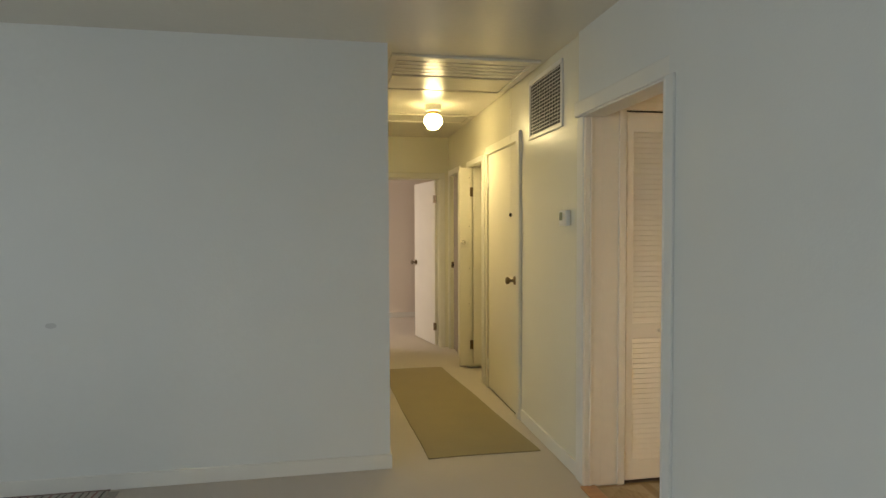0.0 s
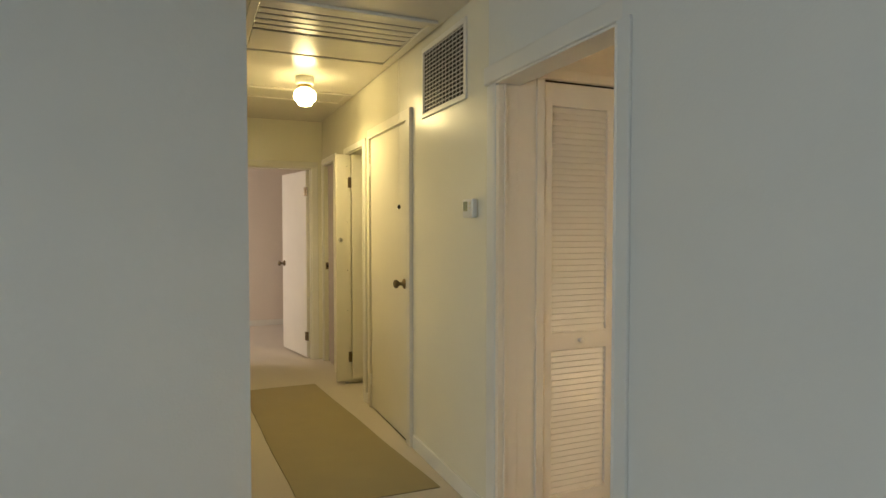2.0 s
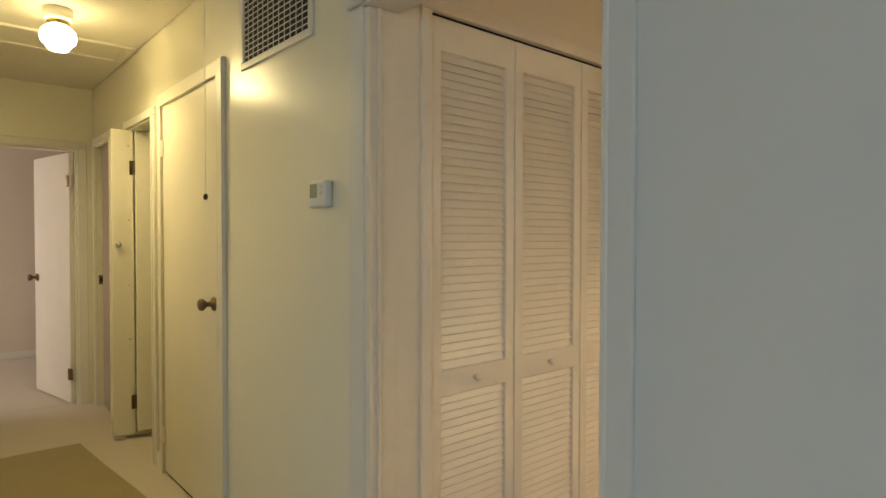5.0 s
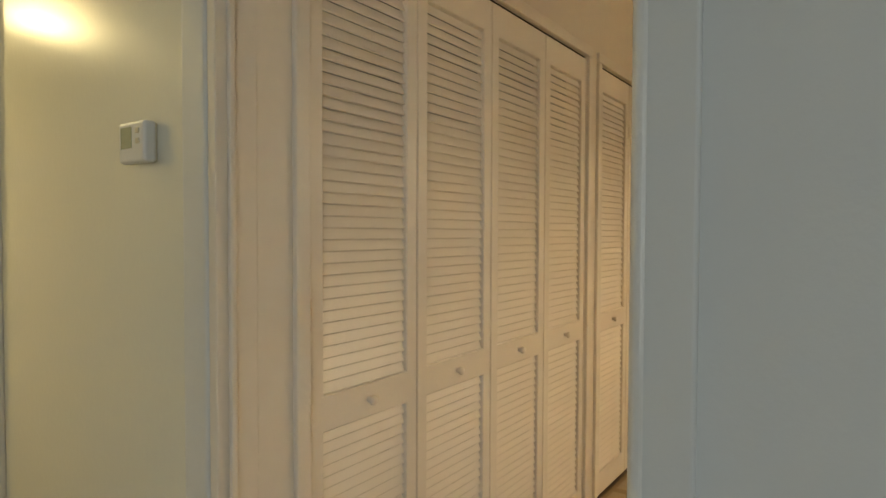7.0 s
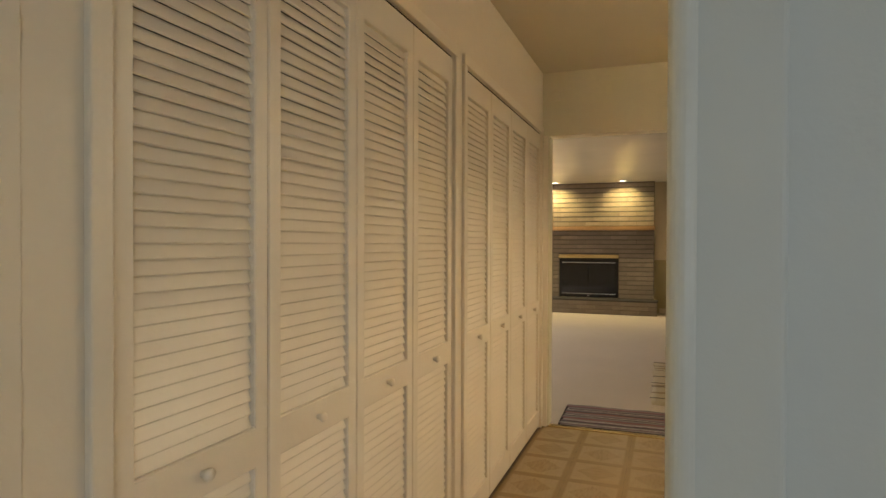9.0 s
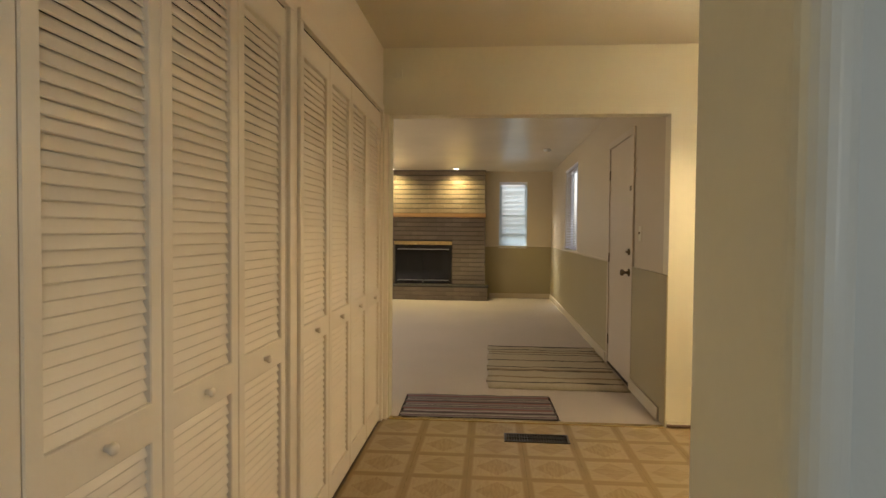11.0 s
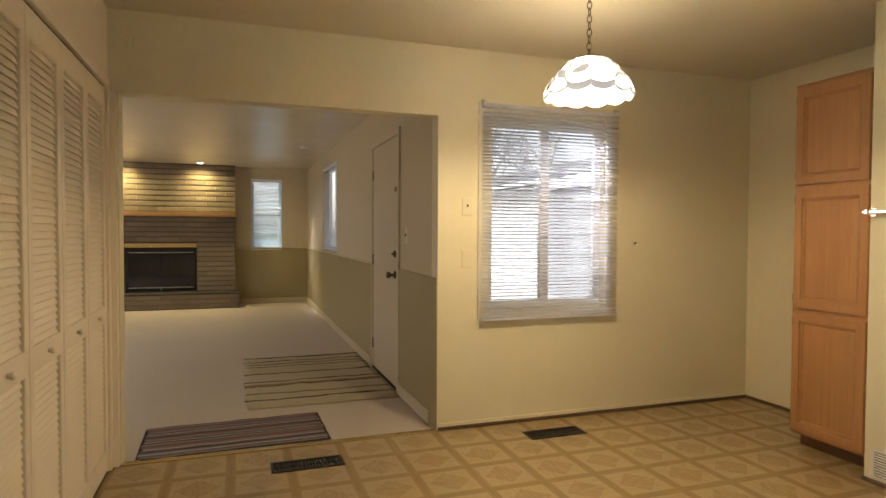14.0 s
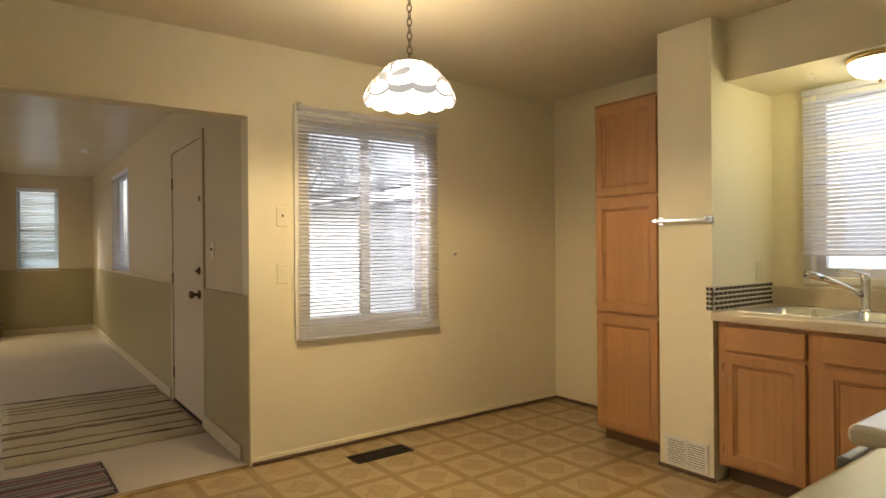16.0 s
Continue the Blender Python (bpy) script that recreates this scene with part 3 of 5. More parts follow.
# open folding linen closet door
linen = thing("linen_closet_door", (1.37, 5.985, 0.0), "open cream folding linen closet door", "closet door")
ang = 183.0
leaf = box(0.004, 0.136, -0.034, 0.0, 0.03, 2.0, 0.004)
bmesh.ops.transform(leaf, matrix=pose(0, 0, 0, 0, 0, ang), verts=leaf.verts[:])
leaf_a = part("front_leaf", leaf, DOOR_PAINT, linen)
leaf = box(0.006, 0.24, -0.034, 0.0, 0.05, 2.0, 0.004)
bmesh.ops.transform(leaf, matrix=pose(-0.004, 0, 0, 0, 0, -3), verts=leaf.verts[:])
part("back_leaf", leaf, DOOR_PAINT, linen)
for z in (0.24, 1.76):
    hinge_part(linen, -0.004, -0.009, z, 3)
bm = lathe([(0, 0), (0.018, 0.0), (0.019, 0.004), (0.012, 0.010), (0.010, 0.022), (0.015, 0.030), (0.012, 0.036), (0, 0.037)], 18, pose(-0.098, -0.005, 1.263, 90, 0, 3))
part("pull_knob", bm, CHROME, linen, "small chrome pull knob", True)
for z in (0.65, 1.0, 1.42, 1.90):
    part("screw", lathe([(0, 0), (0.004, 0.0), (0.003, 0.002), (0, 0.002)], 8, pose(-0.034, -0.002, z, 90, 0, 3)), BLACK, linen)

# bathroom door, ajar, its colour darkened for the shade of the unlit room
bath = thing("bathroom_door", (1.373, 6.475, 0.0), "door standing ajar in an unlit doorway, shade painted in", "door")
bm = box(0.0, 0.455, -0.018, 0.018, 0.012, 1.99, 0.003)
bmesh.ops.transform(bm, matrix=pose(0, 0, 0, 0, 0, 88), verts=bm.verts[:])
part("door_leaf", bm, surface("shaded_door_paint", (0.34, 0.28, 0.23), 0.5), bath)
plate = thing("strike_plate", (1.352, 6.977, 0.98), "aged bronze strike plate on the door jamb", "strike plate")
part("plate", box(0.0, 0.045, -0.003, 0.001, -0.035, 0.035, 0.001), BRONZE, plate)
# black block on the plate paints the shade of the latch hole
part("latch_hole_shade", box(0.012, 0.030, -0.004, -0.0025, -0.014, 0.014), BLACK, plate)

# open bedroom door
bed = thing("bedroom_door", (1.222, 7.15, 0.0), "open white flush bedroom door", "door", turn=101.5)
part("door_leaf", box(0.0, 0.72, 0.0, 0.036, 0.015, 1.965, 0.003), TRIM, bed)
part("knob", knob_bm(pose(0.66, 0.036, 0.97, -90, 0, 0)), BRONZE, bed, "bronze round knob", True)
part("knob", knob_bm(pose(0.66, 0.0, 0.97, 90, 0, 0)), BRONZE, bed, "bronze round knob", True)
for z in (0.24, 1.745):
    hinge_part(bed, -0.004, 0.040, z, 20)

# ---------------------------------------------------------------- hall fixtures
globe = thing("ceiling_lamp", (0.860, 5.30, CEIL), "lit white glass globe ceiling lamp with a metal neck", "ceiling lamp")
part("base", lathe([(0, 0), (0.066, 0), (0.066, -0.05), (0.05, -0.058), (0, -0.058)], 32), TRIM, globe, "white porcelain base", True)
part("neck", lathe([(0.044, -0.055), (0.050, -0.060), (0.050, -0.068), (0.043, -0.073), (0.046, -0.078), (0.040, -0.084), (0, -0.084)], 32), BRASS, globe, "brass fitter ring", True)
part("globe", lathe([(0, -0.210), (0.030, -0.209), (0.046, -0.203), (0.052, -0.192), (0.060, -0.180), (0.076, -0.165), (0.082, -0.140), (0.076, -0.112), (0.058, -0.092), (0.042, -0.084)], 32), BULB, globe, "lit white glass globe", True)

hatch = thing("attic_fan_grille", (0.36, 3.845, CEIL), "cream ceiling louver panel of an attic fan", "ceiling grille")
bm = bmesh.new()
for b in ((0.0, 0.95, 0.0, 0.05), (0.0, 0.95, 0.86, 0.905), (0.0, 0.045, 0.05, 0.86), (0.905, 0.95, 0.05, 0.86)):
    add_box(bm, *b, -0.018, -0.0005, 0.004)
part("frame", bm, CEILING, hatch)
for k in range(5):
    bm = box(0.048, 0.902, 0.056 + k * 0.082, 0.1270 + k * 0.082, -0.010, -0.005, 0.001)
    bmesh.ops.transform(bm, matrix=Matrix.Translation((0, 0.094 + k * 0.082, -0.008)) @ pose(0, 0, 0, 2.5) @ Matrix.Translation((0, -0.094 - k * 0.082, 0.008)), verts=bm.verts[:])
    part("slat", bm, CEILING, hatch)
part("door_panel", box(0.048, 0.902, 0.474, 0.840, -0.014, -0.005, 0.003), CEILING, hatch)
# black sheet paints the shade between the slats
part("shade_backing", box(0.046, 0.904, 0.051, 0.859, -0.0035, -0.0008), SHADE_BLACK, hatch)

board = thing("attic_access_panel", (0.34, 5.71, CEIL), "cream attic access panel on the ceiling", "access panel")
bm = bmesh.new()
for b in ((0.0, 0.98, 0.0, 0.05), (0.0, 0.98, 0.34, 0.39), (0.93, 0.98, 0.05, 0.34), (0.0, 0.05, 0.05, 0.34)):
    add_box(bm, *b, -0.016, -0.0005, 0.004)
part("frame", bm, CEILING, board)
part("panel", box(0.05, 0.93, 0.05, 0.34, -0.006, -0.0005), CEILING, board)

vent = thing("wall_vent", (1.345, 3.565, 2.00), "white metal return-air grille with dark slots", "wall vent")
bm = bmesh.new()
for b in ((0.0, 0.60, 0.0, 0.028), (0.0, 0.60, 0.372, 0.40), (0.0, 0.028, 0.028, 0.372), (0.572, 0.60, 0.028, 0.372)):
    add_box(bm, -0.012, -0.0005, b[0], b[1], b[2], b[3], 0.003)
part("frame", bm, TRIM, vent)
# black sheet paints the shade in the vent slots
part("shade_backing", box(-0.003, -0.0008, 0.026, 0.574, 0.026, 0.374), SHADE_BLACK, vent)
for k in range(15):
    part("slat", box(-0.0065, -0.0035, 0.028, 0.572, 0.0475 + k * 0.0225, 0.0510 + k * 0.0225), TRIM, vent)
for k in range(11):
    part("bar", box(-0.0085, -0.0068, 0.071 + k * 0.0455, 0.0745 + k * 0.0455, 0.028, 0.372), TRIM, vent)

thermo = thing("thermostat", (1.345, 3.44, 1.405), "white plastic wall thermostat with a grey display", "thermostat")
part("base_plate", box(-0.006, -0.0005, 0.006, 0.104, 0.012, 0.094, 0.002), IVORY, thermo)
part("case", box(-0.034, -0.006, 0.0, 0.110, 0.008, 0.098, 0.007, 3), WHITE_PLASTIC, thermo)
part("display", box(-0.0352, -0.0335, 0.052, 0.098, 0.040, 0.086), LCD, thermo, "grey-green display")
for k in range(2):
    part("button", box(-0.037, -0.0335, 0.018, 0.034, 0.048 + k * 0.022, 0.060 + k * 0.022, 0.002), IVORY, thermo)

runner = thing("hall_runner", (0.50, 3.74, 0.0), "olive brown flat hall runner on the carpet", "runner rug")
bm = bmesh.new()
N = 24
grid = [[bm.verts.new((0.06 - 0.105 * v / N + u * (0.71 - 0.10 * v / N) + 0.003 * math.sin(v * 0.5 + u), v / N * 2.34 + 0.01 * math.sin(3 * u), 0.007 + 0.0025 * noise.noise((u * 2, v * 0.4, 0)))) for u in (0, 0.25, 0.5, 0.75, 1)] for v in range(N + 1)]
for v in range(N):
    for u in range(4):
        bm.faces.new((grid[v][u], grid[v][u + 1], grid[v + 1][u + 1], grid[v + 1][u]))
ext = bmesh.ops.extrude_face_region(bm, geom=bm.faces[:])
bmesh.ops.translate(bm, vec=(0, 0, -0.006), verts=[g for g in ext["geom"] if isinstance(g, bmesh.types.BMVert)])
bmesh.ops.recalc_face_normals(bm, faces=bm.faces[:])
part("mat", bm, RUNNER, runner)

# rug and wall mark in the living room
LIVING_RUG = stripes("pale_patterned_rug", [(0, (0.42, 0.38, 0.33)), (0.22, (0.12, 0.11, 0.10)), (0.30, (0.45, 0.40, 0.35)), (0.55, (0.30, 0.17, 0.16)), (0.66, (0.44, 0.40, 0.36)), (0.9, (0.13, 0.12, 0.11))], 0.05, 0.11)
rug = thing("living_rug", (-2.6, 2.3, 0.0), "pale patterned area rug with dark lines", "rug")
part("pile", box(0.0, 1.42, 0.0, 1.32, 0.001, 0.012, 0.005), LIVING_RUG, rug)
part("fringe", box(1.42, 1.47, 0.005, 1.315, 0.0008, 0.006, 0.002), surface("rug_fringe", (0.45, 0.41, 0.36), 0.95, vary=0.2, scale=60), rug, "pale fringe")
part("fringe", box(0.005, 1.415, 1.32, 1.35, 0.0008, 0.006, 0.002), surface("rug_edge", (0.30, 0.22, 0.20), 0.95, vary=0.3, scale=40), rug, "dark woven edge")
mark = thing("wall_scuff", (-1.46, 3.66, 0.895), "faint grey scuff on the wall", "scuff")
part("smudge", lathe([(0, 0.0004), (0.013, 0.0008), (0.022, 0.0012), (0.010, 0.002), (0, 0.002)], 12, pose(0, 0, 0, 90) @ Matrix.Diagonal((1.3, 0.7, 1, 1))), surface("grey_scuff", (0.60, 0.60, 0.57), 0.6), mark)

# window of the living room, out of the walker's view, added for daylight
def window_frame_y(name, x0, x1, y0, y1, z0, z1, label):
    win = tagged(new(name), label, "window", "", "structure")
    win.location = ((x0 + x1) / 2, (y0 + y1) / 2, z0)
    hw, hd, h = (x1 - x0) / 2, (y1 - y0) / 2, z1 - z0
    bm = bmesh.new()
    for b in ((-hw, hw, 0, 0.05), (-hw, hw, h - 0.05, h), (-hw, -hw + 0.05, 0.05, h - 0.05), (hw - 0.05, hw, 0.05, h - 0.05), (-0.025, 0.025, 0.05, h - 0.05)):
        add_box(bm, b[0], b[1], -hd, hd, b[2], b[3], 0.004)
    part("window_frame", bm, VINYL_FRAME, win)
    for s in (-1, 1):
        a, b = sorted((s * 0.026, s * (hw - 0.051)))
        p = part("pane", box(a, b, -0.004, 0.004, 0.051, h - 0.051), PANE, win)
        p.visible_shadow = False
    return win


def window_frame_x(name, x0, x1, y0, y1, z0, z1, label, hung=False):
    win = tagged(new(name), label, "window", "", "structure")
    win.location = ((x0 + x1) / 2, (y0 + y1) / 2, z0)
    hw, hd, h = (y1 - y0) / 2, (x1 - x0) / 2, z1 - z0
    bm = bmesh.new()
    for b in ((-hw, hw, 0, 0.05), (-hw, hw, h - 0.05, h), (-hw, -hw + 0.05, 0.05, h - 0.05), (hw - 0.05, hw, 0.05, h - 0.05)):
        add_box(bm, -hd, hd, b[0], b[1], b[2], b[3], 0.004)
    if hung:
        add_box(bm, -hd, hd, -hw + 0.05, hw - 0.05, h / 2 - 0.02, h / 2 + 0.02, 0.004)
    else:
        add_box(bm, -hd, hd, -0.033, 0.033, 0.05, h - 0.05, 0.004)
    part("window_frame", bm, VINYL_FRAME, win)
    halves = ((-hw + 0.051, hw - 0.051, 0.051, h / 2 - 0.021), (-hw + 0.051, hw - 0.051, h / 2 + 0.021, h - 0.051)) if hung else ((-hw + 0.051, -0.034, 0.051, h - 0.051), (0.034, hw - 0.051, 0.051, h - 0.051))
    for a, b, c, d in halves:
        p = part("pane", box(-0.004, 0.004, a, b, c, d), PANE, win)
        p.visible_shadow = False
    return win


window_frame_x("window_living_unseen", -4.28, -4.22, -2.0, 0.8, 0.8, 2.1, "white framed living room window, added out of view")
window_frame_x("window_kitchen", 5.085, 5.125, 0.10, 0.99, 0.765, 2.04, "white vinyl sliding window behind a blind")
window_frame_y("window_sink", 1.95, 3.06, -1.285, -1.245, 1.07, 2.10, "white vinyl window over the sink")
window_frame_x("window_family_far", 12.55, 12.59, 1.80, 2.33, 0.93, 2.20, "white double-hung window", True)
window_frame_y("window_family_side", 9.14, 10.44, 1.215, 1.255, 1.0, 2.20, "white framed family room window")
# unseen window, added as a source for the family room's daylight
window_frame_y("window_family_unseen", 7.7, 10.3, 6.54, 6.58, 0.8, 2.2, "white framed family room window")
# unseen window, added as a source for the bedroom's light
window_frame_x("window_bedroom_unseen", -2.08, -2.04, 7.9, 9.1, 0.9, 2.1, "white framed bedroom window, added out of view")
# casings round the kitchen windows
bm = bmesh.new()
for b in ((0.05, 0.10, 0.705, 2.09), (0.99, 1.072, 0.705, 2.125), (0.10, 0.99, 0.705, 0.765), (0.10, 0.99, 2.04, 2.09)):
    add_box(bm, 5.004, 5.021, b[0], b[1], b[2], b[3], 0.003)
setting("trim_window_kitchen", bm, TRIM, "cream painted window casing", "window casing")
bm = bmesh.new()
for b in ((3.06, 3.105, 1.03, 2.125), (1.95, 3.06, 1.03, 1.07), (1.95, 3.06, 2.10, 2.125), (1.90, 1.95, 1.03, 2.125)):
    add_box(bm, b[0], b[1], -1.201, -1.180, b[2], b[3], 0.003)
setting("trim_window_sink", bm, TRIM, "white painted window casing over the sink", "window casing")

# ---------------------------------------------------------------- louvered closets


def slat_mesh(length, depth=0.0325, thick=0.006, tilt=69, mat=LOUVER, name="slat"):
    bm = box(-length / 2, length / 2, -depth / 2, depth / 2, -thick / 2, thick / 2, 0.0022, 1)
    bmesh.ops.transform(bm, matrix=pose(0, 0, 0, tilt), verts=bm.verts[:])
    return to_mesh(bm, name, mat)


def louver_closet(x0, x1, count, label):
    w = (x1 - x0) / count
    top = 2.022
    closet = thing("louvered_closet", (x0, 3.205, 0.0), label, "closet doors", "louvered kitchen closets")
    slat = slat_mesh(w - 0.086)
    for k in range(count):
        a = k * w + 0.002
        b = (k + 1) * w - 0.002
        us = [a, a + 0.044, b - 0.044, b]
        vs = [0.015, 0.125, 0.795, 0.882, 1.916, top]
        bm = sheet(us, vs, lambda u, v: not (us[1] < u < us[2] and (0.125 < v < 0.795 or 0.882 < v < 1.916)), 0.0, 0.030)
        bmesh.ops.bevel(bm, geom=[e for e in bm.edges if e.calc_face_angle(0) > 1], offset=0.003, segments=1, affect="EDGES")
        panel = part("door_panel", bm, LOUVER, closet)
        mid = (a + b) / 2
        for lo, hi, n in ((0.882, 1.916, 37), (0.125, 0.795, 24)):
            for i in range(n):
                ob = new("slat", slat)
                ob.location = (mid, 0.017, lo + (i + 0.5) * (hi - lo) / n)
                ob.rotation_euler = (radians(random.uniform(-2.5, 2.5)), radians(random.uniform(-0.12, 0.12)), 0)
                ob.parent = panel
        kb = lathe([(0, 0), (0.008, 0.0), (0.007, 0.006), (0.010, 0.011), (0.013, 0.016), (0.011, 0.022), (0.004, 0.025), (0, 0.025)], 16, pose(mid, 0.0015, 0.840, 90))
        part("knob", kb, LOUVER, panel, "small round painted knob", True)
    return closet


louver_closet(1.557, 3.143, 4, "cream louvered bifold closet doors, closed")
louver_closet(3.302, 4.943, 4, "cream louvered bifold closet doors beside the opening, closed")
# closet frames
bm = bmesh.new()
for a, b in ((1.512, 1.553), (3.148, 3.186), (3.262, 3.298), (4.948, 4.985)):
    add_box(bm, a, b, 3.190, 3.206, 0.0, 2.032, 0.004)
for a, b in ((1.512, 3.186), (3.262, 4.985)):
    add_box(bm, a, b, 3.190, 3.206, 2.0325, 2.078, 0.004)
setting("trim_closets", bm, LOUVER, "cream painted closet frames", "closet casing")
# track strip painted black for the shaded gap over the closet doors
bm = bmesh.new()
for a, b in ((1.56, 3.14), (3.305, 4.94)):
    add_box(bm, a, b, 3.212, 3.235, 2.0235, 2.0315)
setting("trim_closet_track_shade", bm, BLACK, "closet door track, black for the shade in the gap", "door track")
setting("trim_opening_post", box(4.986, 5.019, 3.162, 3.206, 0.0, 2.02, 0.003), LOUVER, "cream painted corner trim", "trim")

# ---------------------------------------------------------------- kitchen fixtures


def blind(name, at, width, height, turn, label, tilt=14, pitch=0.0225, wand=True, sag=0.0, mat=None):
    """A venetian blind hanging from its head rail; slats along local x, room side at local -y."""
    b = thing(name, at, label, "window blind", "venetian blinds", turn)
    part("head_rail", box(-width / 2, width / 2, -0.018, 0.018, height - 0.032, height, 0.003), BLIND, b)
    part("bottom_rail", box(-width / 2, width / 2, -0.012, 0.012, 0.0, 0.013, 0.003), BLIND, b)
    bm = bmesh.new()
    rows = []
    for k in range(5):
        y = -0.0125 + k * 0.00625
        rows.append([bm.verts.new((s * (width / 2 - 0.003), y, 0.002 - 13 * y * y)) for s in (-1, 1)])
    for p, q in zip(rows, rows[1:]):
        bm.faces.new((p[0], p[1], q[1], q[0]))
    bmesh.ops.solidify(bm, geom=bm.faces[:], thickness=0.0006)
    bmesh.ops.transform(bm, matrix=pose(0, 0, 0, tilt), verts=bm.verts[:])
    me = to_mesh(bm, "slat", mat or BLIND)
    n = int((height - 0.055) / pitch)
    for i in range(n):
        ob = new("slat", me)
        ob.location = (0, 0, 0.024 + i * pitch)
        ob.rotation_euler = (radians(random.uniform(-0.7, 0.7)), radians(random.uniform(-sag, sag)), 0)
        ob.parent = b
    for s in (-0.36, 0.36):
        part("ladder_cord", tube((s * width, -0.0135, 0.01), (s * width, -0.0135, height - 0.03), 0.0008, 0.0008, 5), BLIND, b)
    if wand:
        part("wand", tube((width / 2 - 0.13, -0.024, height - 0.04), (width / 2 - 0.13, -0.026, height * 0.47), 0.004, 0.004, 8), WHITE_PLASTIC, b, "clear tilt wand")
    return b


blind("window_blind", (4.980, 0.540, 0.700), 1.035, 1.415, -90, "open white venetian blind over the sliding window", -18, 0.0225, True, 0.05)
blind("window_blind", (2.490, -1.160, 1.190), 1.21, 0.925, 180, "half-closed white venetian blind over the sink window", 46, 0.0225, False, 0.1)
blind("window_blind", (12.475, 2.065, 0.95), 0.52, 1.25, -90, "venetian blind on the far family room window, dim daylight painted grey-blue", 52, 0.024, False, 0.0, DIMMED_BLIND)
blind("window_blind", (9.79, 1.325, 1.02), 1.28, 1.18, 180, "white venetian blind on the family room side window", 25, 0.024, False)
for y in (1.045, 0.045):
    hook = thing("blind_bracket", (4.999, y, 2.118), "small painted blind bracket on the wall", "bracket", "blind brackets")
    part("plate", box(-0.030, 0.006, -0.012, 0.012, -0.005, 0.020, 0.002), TRIM, hook)
    part("screw", lathe([(0, 0), (0.004, 0), (0.003, 0.002), (0, 0.002)], 8, pose(-0.030, 0, 0.008, 0, -90, 0)), BRONZE, hook)


def wall_plate(name, at, turn, label, toggle=True, mat=KITCHEN_WALL):
    p = thing(name, at, label, "switch plate", "", turn)
    part("plate", box(-0.036, 0.036, -0.006, -0.0003, -0.058, 0.058, 0.003), mat, p)
    if toggle:
        part("toggle", box(-0.005, 0.005, -0.017, -0.006, -0.002, 0.014, 0.002), BRONZE, p, "dark toggle")
    else:
        for z in (-0.02, 0.02):
            part("socket", box(-0.016, 0.016, -0.0075, -0.006, z - 0.013, z + 0.013, 0.003), mat, p)
    return p


wall_plate("light_switch", (5.02, 1.145, 1.445), -90, "cream painted switch plate with a dark toggle")
wall_plate("wall_outlet", (5.02, 1.145, 1.105), -90, "cream painted blank wall plate", False)
wall_plate("light_switch", (5.77, 1.340, 1.25), 180, "ivory switch plate with a dark toggle by the door", True, IVORY)
wall_plate("wall_outlet", (3.28, -1.03, 1.10), -90, "ivory outlet over the backsplash tiles", False, IVORY)
hook = thing("wall_hook", (5.02, -0.144, 1.205), "small white wall hook", "hook")
part("plate", box(-0.006, -0.0005, -0.014, 0.014, -0.014, 0.014, 0.004), WHITE_PLASTIC, hook)
part("peg", tube((-0.006, 0, -0.004), (-0.026, 0, 0.006), 0.004, 0.005, 10), BRONZE, hook)
chime = thing("door_chime", (5.02, 3.10, 2.29), "small cream painted box under the ceiling", "door chime")
part("case", box(-0.022, -0.0005, -0.024, 0.024, -0.03, 0.03, 0.005), KITCHEN_WALL, chime)
catch = thing("jamb_catch", (5.02, 3.18, 1.234), "small aged metal catch on the opening's edge", "catch")
part("plate", box(-0.008, -0.0005, -0.012, 0.010, -0.022, 0.022, 0.002), BRONZE, catch)
part("pin", tube((-0.008, -0.002, 0.0), (-0.020, -0.002, 0.0), 0.005, 0.004, 10), CHROME, catch)


def register(at, label):
    r = thing("floor_register", at, label, "floor register", "floor registers")
    bm = bmesh.new()
    for b in ((-0.075, 0.075, -0.195, -0.180), (-0.075, 0.075, 0.180, 0.195), (-0.075, -0.060, -0.180, 0.180), (0.060, 0.075, -0.180, 0.180)):
        add_box(bm, *b, 0.0005, 0.006, 0.002)
    part("frame", bm, REGISTER, r)
    # thin black sheet stands in for the darkness of the duct
    part("duct_shade", box(-0.059, 0.059, -0.179, 0.179, 0.0003, 0.001), BLACK, r)
    me = to_mesh(box(-0.058, 0.058, -0.003, 0.003, 0.0012, 0.0045), "slat", REGISTER)
    for k in range(22):
        ob = new("slat", me)
        ob.location = (0, -0.168 + k * 0.016, 0)
        ob.parent = r
    part("bar", box(-0.003, 0.003, -0.179, 0.179, 0.002, 0.0052), REGISTER, r)
    return r


register((4.712, 2.195, 0.0), "dark bronze floor register before the wide opening")
register((4.742, 0.645, 0.0), "dark bronze floor register under the window")

# pendant lamp
pend = thing("pendant_lamp", (3.873, 0.980, CEIL), "lit white stained-glass dome lamp on a bronze chain", "pendant lamp")
part("canopy", lathe([(0, 0), (0.065, 0), (0.062, -0.012), (0.035, -0.024), (0.012, -0.030), (0, -0.030)], 28), BRONZE, pend, "bronze ceiling canopy", True)
n_links = 10
for k in range(n_links):
    z = -0.046 - k * 0.032
    pts = [(0.011 * math.cos(a), 0, z + 0.021 * math.sin(a)) for a in (2 * math.pi * i / 12 for i in range(13))]
    bm = sweep(pts, 0.0028, 6)
    bmesh.ops.transform(bm, matrix=pose(0, 0, 0, 0, 0, 90 * (k % 2) + 35), verts=bm.verts[:])
    part("chain_link", bm, BRONZE, pend)
